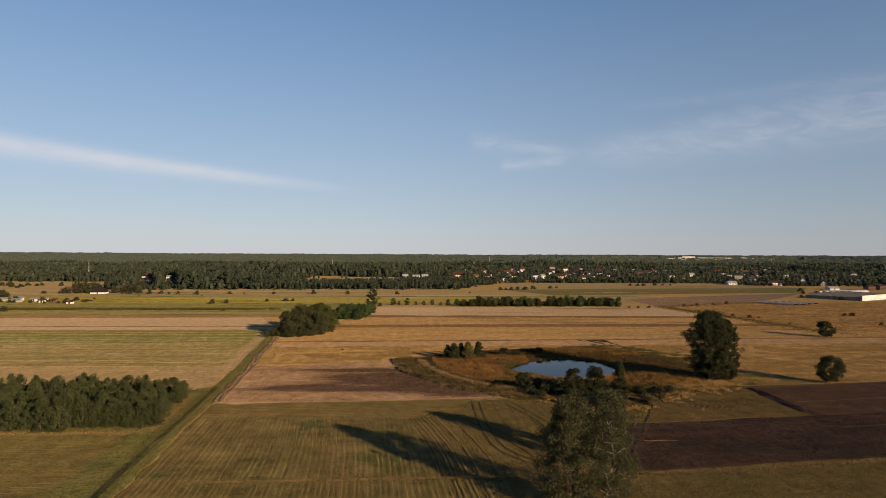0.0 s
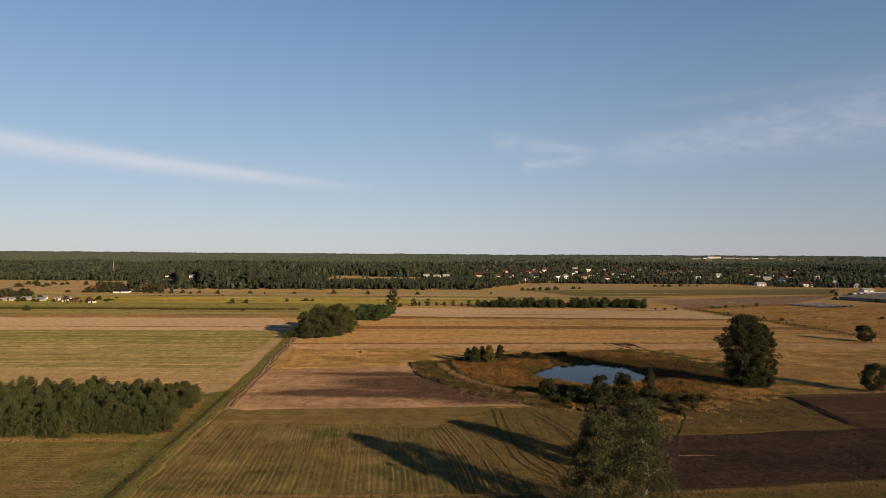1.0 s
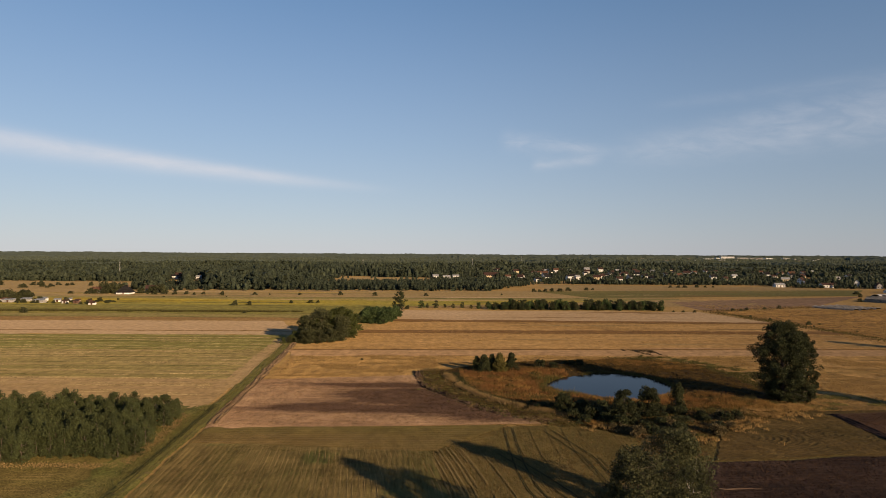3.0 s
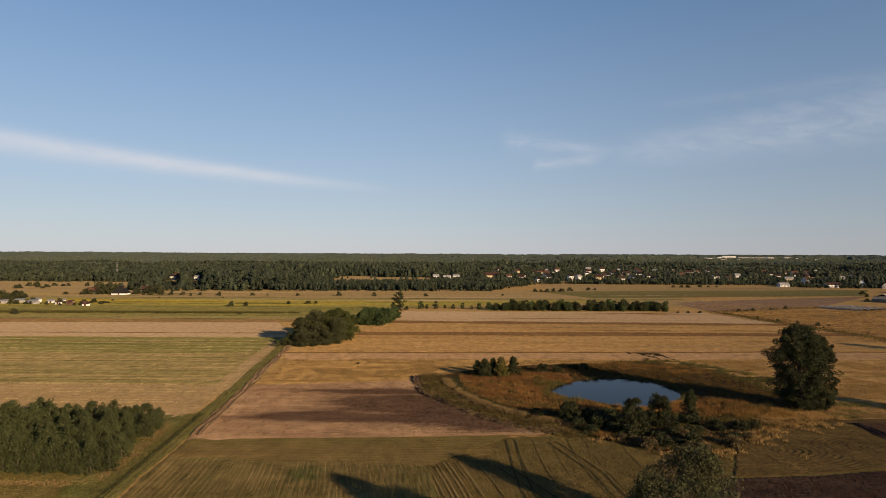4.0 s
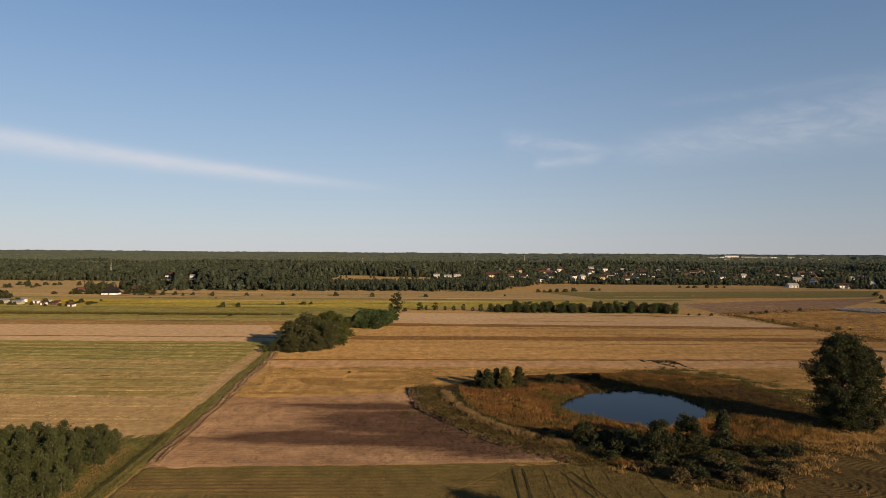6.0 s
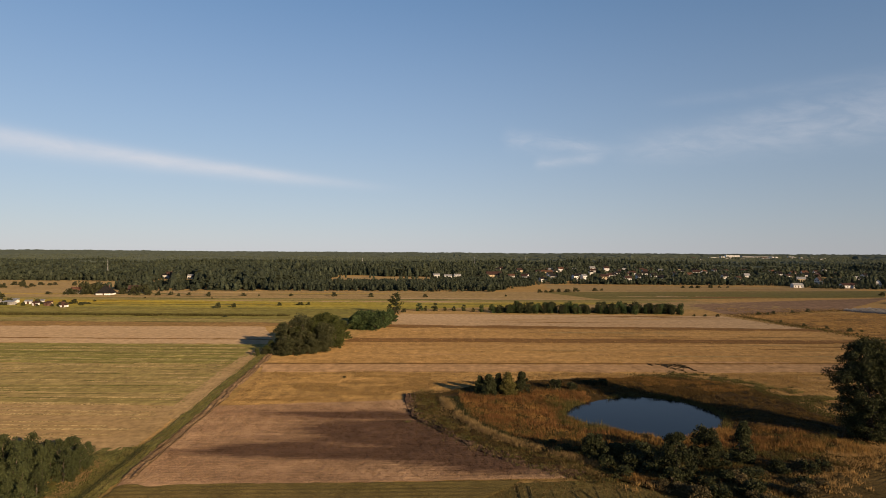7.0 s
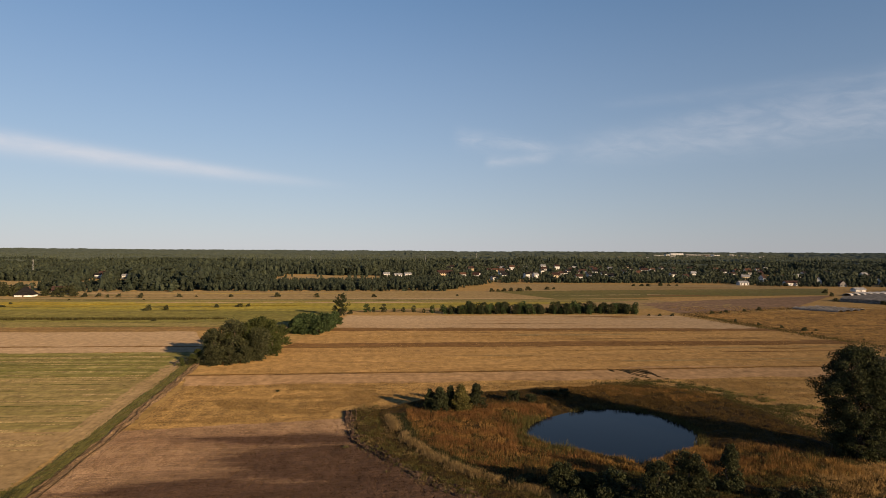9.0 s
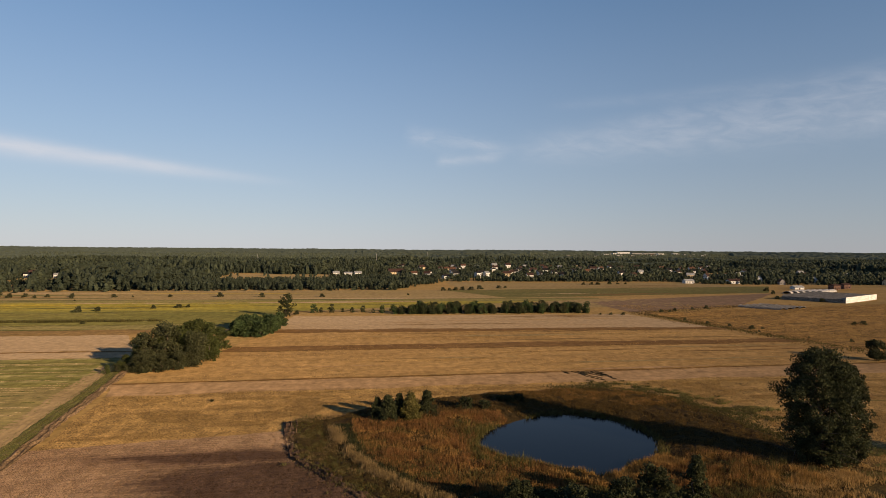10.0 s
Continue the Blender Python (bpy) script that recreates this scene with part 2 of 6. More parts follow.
M["tan_left"] = surface("tan_stubble", (0.249, 0.180, 0.093), (0.217, 0.154, 0.074), 0.03, 1.2, stretch=(0.25, 1.2), drift=0.12)
M["green_stripes"] = surface("green_striped_stubble", (0.103, 0.103, 0.027), (0.162, 0.143, 0.046), 0.16, 1.2, stretch=(0.02, 1.0), bump=0.3, rows=(9.0, 0.6, (0.311, 0.256, 0.12)), turn=1)
M["straw_stripes"] = surface("straw_striped_stubble", (0.139, 0.121, 0.041), (0.232, 0.178, 0.079), 0.16, 1.2, stretch=(0.02, 1.0), bump=0.3)
M["tan_pale"] = surface("pale_tilled_soil", (0.316, 0.233, 0.140), (0.288, 0.208, 0.120), 0.02, 0.8, stretch=(0.2, 1), drift=0.07)
M["dark_strip"] = surface("dark_furrow_strip", (0.122, 0.067, 0.024), (0.152, 0.089, 0.034), 0.05, 0.8, stretch=(0.2, 1))
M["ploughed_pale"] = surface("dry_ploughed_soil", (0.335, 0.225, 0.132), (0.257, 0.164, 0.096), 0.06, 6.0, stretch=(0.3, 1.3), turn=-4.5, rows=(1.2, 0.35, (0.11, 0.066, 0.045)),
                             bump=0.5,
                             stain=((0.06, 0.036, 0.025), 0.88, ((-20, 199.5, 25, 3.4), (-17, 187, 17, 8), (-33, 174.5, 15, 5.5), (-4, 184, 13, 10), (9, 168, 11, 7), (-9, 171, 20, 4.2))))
M["ploughed_dark"] = surface("dark_ploughed_soil", (0.068, 0.043, 0.030), (0.031, 0.022, 0.018), 0.06, 5.5, stretch=(0.4, 1.3), bump=0.6, turn=-7, rows=(1.1, 0.5, (0.03, 0.02, 0.015)),
                             stain=((0.2, 0.095, 0.048), 0.8, ((122, 143.5, 18, 2.6),)))
M["ploughed_red"] = surface("reddish_ploughed_soil", (0.086, 0.049, 0.029), (0.059, 0.036, 0.022), 0.06, 5.5, stretch=(0.4, 1.3), bump=0.6, turn=-8, rows=(1.2, 0.4, (0.045, 0.028, 0.02)))
M["meadow"] = surface("golden_meadow", (0.359, 0.225, 0.080), (0.275, 0.176, 0.063), 0.06, 3.08, stretch=(0.4, 1.0), bump=0.6, depth=0.2, drift=0.3)
M["meadow_pale"] = surface("pale_meadow", (0.315, 0.201, 0.078), (0.252, 0.156, 0.060), 0.04, 1.0, stretch=(0.25, 1.0), bump=0.5, depth=0.2, drift=0.2)
M["track_tan"] = surface("sandy_strip", (0.303, 0.200, 0.105), (0.256, 0.164, 0.082), 0.05, 1.2, stretch=(0.25, 1.0), drift=0.2)
M["yellow"] = surface("yellow_flower_field", (0.274, 0.221, 0.034), (0.141, 0.132, 0.036), 0.02, 0.6, stretch=(0.15, 1))
M["corn"] = surface("maize_field", (0.1, 0.101, 0.029), (0.148, 0.13, 0.04), 0.03, 0.5, stretch=(0.15, 1))
M["verge_dark"] = surface("trodden_verge", (0.090, 0.095, 0.027), (0.135, 0.122, 0.039), 0.25, 4.0, stretch=(1.4, 0.4), fleck=(0.5, 0.05, (0.126, 0.097, 0.048)))
M["rut"] = surface("earth_rut", (0.085, 0.06, 0.027), (0.111, 0.078, 0.036), 0.3, 3.0)
M["rut_weedy"] = surface("weedy_rut", (0.06, 0.052, 0.022), (0.042, 0.04, 0.017), 0.3, 3.0)
M["sand_dark"] = surface("trampled_sand", (0.235, 0.158, 0.088), (0.165, 0.11, 0.06), 0.25, 3.0, stretch=(1.2, 0.3), drift=0.3)
M["water"] = bpy.data.materials.new("pond_water")
M["water"].use_nodes = True


def water_nodes(m):
    n, l = m.node_tree.nodes, m.node_tree.links
    p = n["Principled BSDF"]
    p.inputs["Base Color"].default_value = (0.004, 0.006, 0.009, 1)
    p.inputs["Roughness"].default_value, p.inputs["IOR"].default_value = 0.04, 1.135
    t, b = n.new("ShaderNodeTexNoise"), n.new("ShaderNodeBump")
    t.inputs["Scale"].default_value, t.inputs["Detail"].default_value = 1.3, 4.0
    b.inputs["Strength"].default_value, b.inputs["Distance"].default_value = 0.06, 0.05
    tc = n.new("ShaderNodeTexCoord")
    l.new(tc.outputs["Object"], t.inputs["Vector"])
    l.new(t.outputs["Fac"], b.inputs["Height"])
    l.new(b.outputs[0], p.inputs["Normal"])


water_nodes(M["water"])
M["leaf_birch"] = leaf_material("birch_leaves", (0.0713, 0.0805, 0.0253), (0.0517, 0.0633, 0.0184), 0.3)
M["leaf_grove"] = leaf_material("young_birch_leaves", (0.07, 0.082, 0.032), (0.05, 0.061, 0.025), 0.35)
M["leaf_far"] = leaf_material("dusty_green_leaves", (0.062, 0.066, 0.03), (0.046, 0.05, 0.024), 0.3)
M["leaf_dark"] = leaf_material("dark_leaves", (0.044, 0.05, 0.022), (0.03, 0.037, 0.017), 0.35)
M["leaf_pale"] = leaf_material("grey_green_leaves", (0.0667, 0.069, 0.0322), (0.0483, 0.054, 0.0242), 0.3)
M["leaf_autumn"] = leaf_material("turning_leaves", (0.11, 0.095, 0.03), (0.075, 0.075, 0.022))
M["needles"] = leaf_material("pine_needles", (0.0403, 0.0633, 0.023), (0.0575, 0.0782, 0.0276), through=0.1)
M["forest"] = leaf_material("forest_crowns", (0.044, 0.052, 0.03), (0.03, 0.039, 0.024), island=0.35, through=0.1)
M["bark"] = surface("grey_bark", (0.17, 0.14, 0.11), (0.10, 0.08, 0.06), 0.8, 6.0, stretch=(1, 1), bump=0.6, depth=0.03)
M["birch_bark"] = surface("birch_bark", (0.4, 0.37, 0.32), (0.28, 0.25, 0.21), 1.0, 5.0, fleck=(3.0, 0.08, (0.06, 0.05, 0.04)))
M["reed"] = leaf_material("rusty_reeds", (0.225, 0.112, 0.04), (0.155, 0.082, 0.028), island=0.35, through=0.3)
M["drygrass"] = leaf_material("dry_grass", (0.2932, 0.2047, 0.092), (0.23, 0.161, 0.069), island=0.3, through=0.3)
M["freshgrass"] = leaf_material("fresh_grass", (0.15, 0.148, 0.045), (0.19, 0.165, 0.06), island=0.35, through=0.4)
M["greengrass"] = leaf_material("green_weeds", (0.075, 0.072, 0.023), (0.095, 0.08, 0.028), island=0.35, through=0.3)

M["straw"] = surface("pale_straw", (0.195, 0.146, 0.058), (0.15, 0.116, 0.044), 0.15, 6.0, bump=0.3)
M["forest_pine"] = leaf_material("pine_crowns", (0.036, 0.045, 0.028), (0.025, 0.034, 0.023), island=0.35, through=0.1)
M["straw_pale"] = surface("bleached_straw", (0.35, 0.265, 0.13), (0.27, 0.205, 0.095), 0.15, 3.0, bump=0.3)
# forest_far and forest_mid: distance haze is mixed into the base colour, paler and bluer
M["forest_far"] = surface("haze_toned_tree_tops", (0.076, 0.09, 0.064), (0.055, 0.068, 0.05), 0.012, 0.12, bump=0.0, drift=0.0)
M["forest_mid"] = leaf_material("haze_toned_crowns", (0.062, 0.074, 0.046), (0.042, 0.053, 0.036), island=0.4, through=0.1)
M["leaf_scrub"] = leaf_material("grey_scrub", (0.115, 0.09, 0.045), (0.075, 0.064, 0.03))
M["reed_gold"] = leaf_material("golden_reeds", (0.276, 0.1552, 0.0483), (0.1955, 0.115, 0.0345), island=0.35, through=0.3)
M["brown_grass"] = leaf_material("brown_grass", (0.1047, 0.065, 0.0224), (0.0723, 0.0491, 0.0166), island=0.35, through=0.3)
M["goldgrass"] = leaf_material("golden_grass", (0.36, 0.235, 0.092), (0.28, 0.182, 0.068), island=0.35, through=0.4)

# ---------------------------------------------------------------- mesh helpers


def mesh_ob(name, verts, faces, material, parent=None, smooth=False):
    me = bpy.data.meshes.new(name)
    verts = np.asarray(verts, np.float32)
    faces = np.asarray(faces, np.int32)
    k = faces.shape[1]
    me.vertices.add(len(verts))
    me.vertices.foreach_set("co", verts.ravel())
    me.loops.add(faces.size)
    me.loops.foreach_set("vertex_index", faces.ravel())
    me.polygons.add(len(faces))
    me.polygons.foreach_set("loop_start", np.arange(0, faces.size, k, dtype=np.int32))
    me.polygons.foreach_set("loop_total", np.full(len(faces), k, np.int32))
    me.polygons.foreach_set("use_smooth", np.full(len(faces), smooth))
    me.update(calc_edges=True)
    me.materials.append(material)
    ob = new(name, me)
    if parent:
        ob.parent = parent
    return ob


def hash2(i, j, seed):
    h = (i.astype(np.int64) * 374761393 + j.astype(np.int64) * 668265263 + seed * 974711) & 0x7FFFFFFF
    h = ((h ^ (h >> 13)) * 1274126177) & 0x7FFFFFFF
    return ((h ^ (h >> 16)) & 0xFFFF) / 65535.0


def vnoise(x, y, seed=0):
    """Smooth value noise in 0..1 on arrays."""
    i, j = np.floor(x), np.floor(y)
    fx, fy = x - i, y - j
    fx, fy = fx * fx * (3 - 2 * fx), fy * fy * (3 - 2 * fy)
    a, b = hash2(i, j, seed), hash2(i + 1, j, seed)
    c, d = hash2(i, j + 1, seed), hash2(i + 1, j + 1, seed)
    return (a * (1 - fx) + b * fx) * (1 - fy) + (c * (1 - fx) + d * fx) * fy


POND = (46.0, 201.0)
SHORE = [(31, 212), (37, 216.5), (49, 222), (57.6, 218), (61.7, 208.5), (60.4, 197.5), (55.9, 192.2), (51.4, 189.8), (44, 184.4), (41, 187.7), (36, 191.4), (30.5, 196.3), (27.5, 203.5)]
_sa = np.array([math.atan2(y - POND[1], x - POND[0]) for x, y in SHORE])
_sr = np.array([1.07 * math.hypot(y - POND[1], x - POND[0]) for x, y in SHORE])
_order = np.argsort(_sa)
_sa, _sr = _sa[_order], _sr[_order]
_sa, _sr = np.r_[_sa - 2 * math.pi, _sa, _sa + 2 * math.pi], np.r_[_sr, _sr, _sr]


def shore_ratio(x, y):
    """1 on the pond's shore, less inside, more outside."""
    a, r = np.arctan2(y - POND[1], x - POND[0]), np.hypot(x - POND[0], y - POND[1])
    return r / np.interp(a, _sa, _sr)


def ground_z(x, y):
    x, y = np.asarray(x, float), np.asarray(y, float)
    s = shore_ratio(x, y)
    dip = np.clip((1.55 - s) / 0.55, 0, 1.6)
    z = -0.75 * dip * dip * (3 - 2 * np.clip(dip, 0, 1)) * np.where(dip > 0, 1, 0)
    d = np.hypot(x, y)
    hill = np.clip((d - 1500) / 3300, 0, 1.2)
    return z + 17.0 * hill ** 1.3


def sheet(name, left, right, n, m, material, lift, relief=None, label="", category="field", kind="structure", ragged=True):
    """A piece of land between two lines of points, n steps along them and m across."""
    def even(line):
        line = np.array(line, float)
        d = np.r_[0, np.cumsum(np.hypot(*np.diff(line, axis=0).T))]
        s = np.linspace(0, d[-1], n + 1)
        return np.stack([np.interp(s, d, line[:, 0]), np.interp(s, d, line[:, 1])], 1)
    if n <= 40:
        m = max(m, min(220, int(abs(right[0][0] - left[0][0]) / 2.2)))
    a, b = even(left), even(right)
    t = np.linspace(0, 1, m + 1)[None, :, None]
    p = (a[:, None] * (1 - t) + b[:, None] * t).reshape(-1, 2)
    span = abs(float(b[0, 0] - a[0, 0]))
    deep = abs(float(a[-1, 1] - a[0, 1]))
    if ragged and a[0, 1] > 200 and span > 60:        # long edges wander where growth creeps over them
        fray = 1.9 * min(1.0, deep / 10.0) * min(1.0, (a[0, 1] - 170) / 120)
        q = p[:, 0]
        key = float(a[0, 1])
        lo, hi = (1.3 * (vnoise(q / 26, q * 0 + key, 305) - 0.5) + 0.9 * (vnoise(q / 7, q * 0 + key, 306) - 0.5) + 0.7 * (vnoise(q / 2.2, q * 0 + key, 307) - 0.5)
                  for key in (float(a[0, 1]), float(a[-1, 1])))
        v = np.repeat(np.linspace(0, 1, n + 1), m + 1)
        p[:, 1] += fray * ((1 - v) * lo + v * hi)
    if ragged:
        px, py = p[:, 0].copy(), p[:, 1].copy()
        p[:, 0] += 0.9 * (vnoise(px / 6, py / 6, 301) - 0.5) + 0.5 * (vnoise(px / 1.4, py / 1.4, 302) - 0.5)
        p[:, 1] += 0.9 * (vnoise(px / 9, py / 6, 303) - 0.5) + 0.6 * (vnoise(px / 1.6, py / 1.4, 304) - 0.5)
    z = ground_z(p[:, 0], p[:, 1]) + lift
    if relief is not None:
        fade = np.minimum(1, np.minimum(np.arange(n + 1), np.arange(n, -1, -1)) / 2.0)[:, None] * np.minimum(1, np.minimum(np.arange(m + 1), np.arange(m, -1, -1)) / 2.0)[None]
        z = z + np.maximum(relief(p[:, 0], p[:, 1]), 0.012 - lift) * (fade.ravel() if ragged else 1.0)
    v = np.c_[p, z]
    i = (np.arange(n)[:, None] * (m + 1) + np.arange(m)[None]).ravel()
    f = np.stack([i, i + 1, i + m + 2, i + m + 1], 1)
    v0, v1, v2 = v[f[0, 0]], v[f[0, 1]], v[f[0, 2]]
    if np.cross(v1 - v0, v2 - v1)[2] < 0:
        f = f[:, ::-1]
    ob = mesh_ob(name, v, f, material, smooth=True)
    return tagged(ob, label, category, "", kind)


# ---------------------------------------------------------------- land


def build_ground():
    xs = np.unique(np.r_[np.linspace(-6000, -400, 30), np.linspace(-400, 400, 101), np.linspace(400, 6000, 30)])
    xs = np.unique(np.r_[xs, np.linspace(5, 95, 91)])
    ys = np.unique(np.r_[np.linspace(-3000, -100, 12), np.linspace(-100, 400, 64), np.linspace(400, 6000, 60), np.linspace(160, 250, 91)])
    X, Y = np.meshgrid(xs, ys, indexing="ij")
    x, y = X.ravel(), Y.ravel()
    v = np.c_[x, y, ground_z(x, y)]
    n, m = len(xs), len(ys)
    i = (np.arange(n - 1)[:, None] * m + np.arange(m - 1)[None]).ravel()
    f = np.stack([i, i + m, i + m + 1, i + 1], 1)
    ob = mesh_ob("ground", v, f, M["ground"], smooth=True)
    tagged(ob, "dry golden grassland stretching to the wooded horizon", "ground", "", "structure")


build_ground()
ROAD = [(-42, 20), (-46, 70), (-49.6, 98), (-51.3, 117), (-52.3, 129), (-53.5, 145), (-54.6, 157), (-56.3, 175), (-58, 195), (-59.7, 213), (-62, 233), (-66.3, 274), (-69, 294)]


def beside(line, d):
    """The line moved d metres to its right."""
    line = np.array(line, float)
    t = np.gradient(line, axis=0)
    t /= np.hypot(t[:, 0], t[:, 1])[:, None]
    return [(p[0] + d * q[1], p[1] - d * q[0]) for p, q in zip(line, t)]


def road_x(y):
    return np.interp(y, [q[1] for q in ROAD], [q[0] for q in ROAD])


def lanes(amp, spacing, seed):
    """Ridges and ruts that run along the farm track and waver with it."""
    def f(x, y):
        d = x - road_x(y) + 1.7 * (vnoise(y / 9, x * 0, seed) - 0.5) + 0.6 * (vnoise(y / 3, x * 0, seed + 4) - 0.5)
        return amp * (0.5 + 0.5 * np.sin(d * 2 * math.pi / spacing)) * (0.25 + vnoise(x / 2, y / 7, seed + 1)) + 0.5 * amp * vnoise(x / 0.8, y / 1.2, seed + 2)
    return f


def clods(amp, size, seed):
    return lambda x, y: amp * (vnoise(x / size, y / size * 0.55, seed) + 0.5 * vnoise(x / size * 2.3, y / size * 1.2, seed + 1) - 0.4)


def streaks(amp, seed):
    """Low tussocks in long drifts across the view."""
    return lambda x, y: amp * (vnoise(x / 5, y / 1.3, seed) + 0.7 * vnoise(x / 1.7, y / 0.9, seed + 1) - 0.5)


def ridges(amp, spacing, turn, seed, wobble=0.3):
    c, s = math.cos(radians(turn)), math.sin(radians(turn))

    def f(x, y):
        across = c * x + s * y + wobble * (vnoise(x / 14, y / 14, seed) - 0.5) * spacing
        return amp * (0.5 + 0.5 * np.sin(across * 2 * math.pi / spacing)) * (0.5 + vnoise(x / 3, y / 3, seed + 3)) \
            + amp * 0.6 * vnoise(x / 0.7, y / 0.7, seed + 5)
    return f


# the land below and behind the start of the flight
sheet("stubble_field", [(-400, -260), (-400, 22)], [(-44, -260), (-44, 22)], 12, 12, M["stubble_left"], 0.03, None, "mown olive-brown stubble field behind the start")
sheet("stubble_field", [(-41, -260), (-41, 22)], [(14, -260), (14, 22)], 12, 6, M["stubble_rows"], 0.06, None, "olive-brown stubble field behind the start")
sheet("stubble_field", [(14, -260), (14, 22)], [(400, -260), (400, 22)], 12, 12, M["stubble_near"], 0.03, None, "smooth olive-brown stubble field behind the start")
sheet("grass_verge", [(-44, -260), (-44, 22)], [(-41, -260), (-41, 22)], 30, 4, M["grass_green"], 0.08, None, "green grass verge along the farm track", "verge")
# fields left of the track
NEAR_ROAD = ROAD[:8]
sheet("grass_verge", beside(ROAD, -1.7), beside(ROAD, 1.7), 520, 18, M["verge_dark"], 0.14, lanes(0.15, 1.7, 2), "green grass verge along the farm track", "verge")
sheet("grass_verge", beside(NEAR_ROAD, -9), beside(NEAR_ROAD, -1.4), 90, 16, M["grass_green"], 0.045, clods(0.15, 1.0, 2), "green grass corner beside the farm track", "verge")
sheet("sandy_verge", beside(ROAD[8:], -7.0), beside(ROAD[8:], -1.4), 220, 26, M["tan_left"], 0.1, lanes(0.12, 1.4, 5), "sandy edge of the farm track", "verge")
sheet("stubble_field", [(-170, 20), (-170, 138)], [(-50, 20), (-60, 138)], 110, 110, M["stubble_left"], 0.02, ridges(0.06, 1.5, 93, 7), "mown olive-brown stubble field")
sheet("stubble_field", [(-330, 172), (-330, 208)], [(-59, 172), (-62, 207)], 60, 200, M["tan_left"], 0.04, streaks(0.03, 8), "pale tan harvested stubble field")
sheet("hay_field", [(-420, 208), (-420, 262)], [(-62, 207), (-67, 262)], 110, 160, M["straw_stripes"], 0.05, ridges(0.12, 2.4, 91, 9), "straw-coloured field with thin green stripes")
sheet("hay_field", [(-420, 262), (-420, 304)], [(-67, 262), (-72, 308)], 90, 160, M["green_stripes"], 0.05, ridges(0.12, 2.4, 91, 9), "green field with a few pale mown stripes")
sheet("tilled_field", [(-520, 303), (-520, 318.5)], [(-72, 308), (-75, 321)], 12, 60, M["tan_pale"], 0.06, None, "pale tilled strip of sandy soil")
sheet("furrow", [(-520, 318.5), (-520, 320)], [(-75, 321), (-75, 323)], 2, 60, M["dark_strip"], 0.07, None, "dark furrow between two tilled strips")
sheet("tilled_field", [(-520, 320), (-520, 358)], [(-75, 323), (-92, 366)], 20, 60, M["tan_pale"], 0.06, None, "pale tilled strip of sandy soil")
sheet("furrow", [(-620, 358), (-620, 381)], [(-92, 366), (-48, 385)], 12, 80, M["fallow_brown"], 0.05, clods(0.3, 3, 3), "brown fallow strip beside the maize", "field")
sheet("fallow_field", [(-620, 381), (-620, 400)], [(-48, 385), (-46, 404)], 12, 80, M["fallow"], 0.05, clods(0.3, 3, 3), "pale olive fallow strip beside the maize")
sheet("maize_field", [(-700, 400), (-700, 462)], [(-46, 404), (-36, 462)], 80, 200, M["corn"], 0.05, ridges(0.3, 3.1, 92, 13), "strip of drying green maize")
sheet("flower_field", [(-700, 462), (-700, 528)], [(-36, 462), (150, 530)], 60, 220, M["yellow"], 0.06, streaks(0.2, 15), "yellow flowering field")
for k, (y0, y1, x0, x1) in enumerate(((492, 495, -420, -200), (506, 511, -420, -170), (519, 523, -430, -230), (500, 502, -160, -60))):
    sheet("flower_strip", [(x0, y0 - 2), (x0, y1 - 2)], [(x1, y0), (x1, y1)], 4, 120, M["flowers"], 0.3, streaks(0.2, 40 + k), "bright yellow drift of flowers")
sheet("fallow_field", [(-800, 528), (-800, 548)], [(150, 530), (190, 552)], 16, 160, M["fallow"], 0.07, streaks(0.2, 17), "olive strip of weeds behind the flowers")
sheet("grass_strip", [(-800, 546), (-800, 550)], [(190, 550), (192, 555)], 4, 200, M["grass_green"], 0.12, streaks(0.3, 18), "dark green line of weeds between two fields", "grass")
sheet("meadow", [(-900, 548), (-900, 634)], [(190, 552), (100, 655)], 40, 140, M["meadow_far"], 0.05, streaks(0.1, 16), "pale dry meadow before the woods")
sheet("meadow", [(-165, 770), (-165, 1000)], [(-20, 770), (-25, 1000)], 20, 20, M["meadow_far"], 0.05, None, "pale dry meadow in a woodland clearing")
sheet("meadow", [(-900, 640), (-900, 860)], [(-325, 640), (-330, 860)], 30, 60, M["meadow_far"], 0.03, None, "pale dry meadow in a clearing")

_strips = random.Random(21)


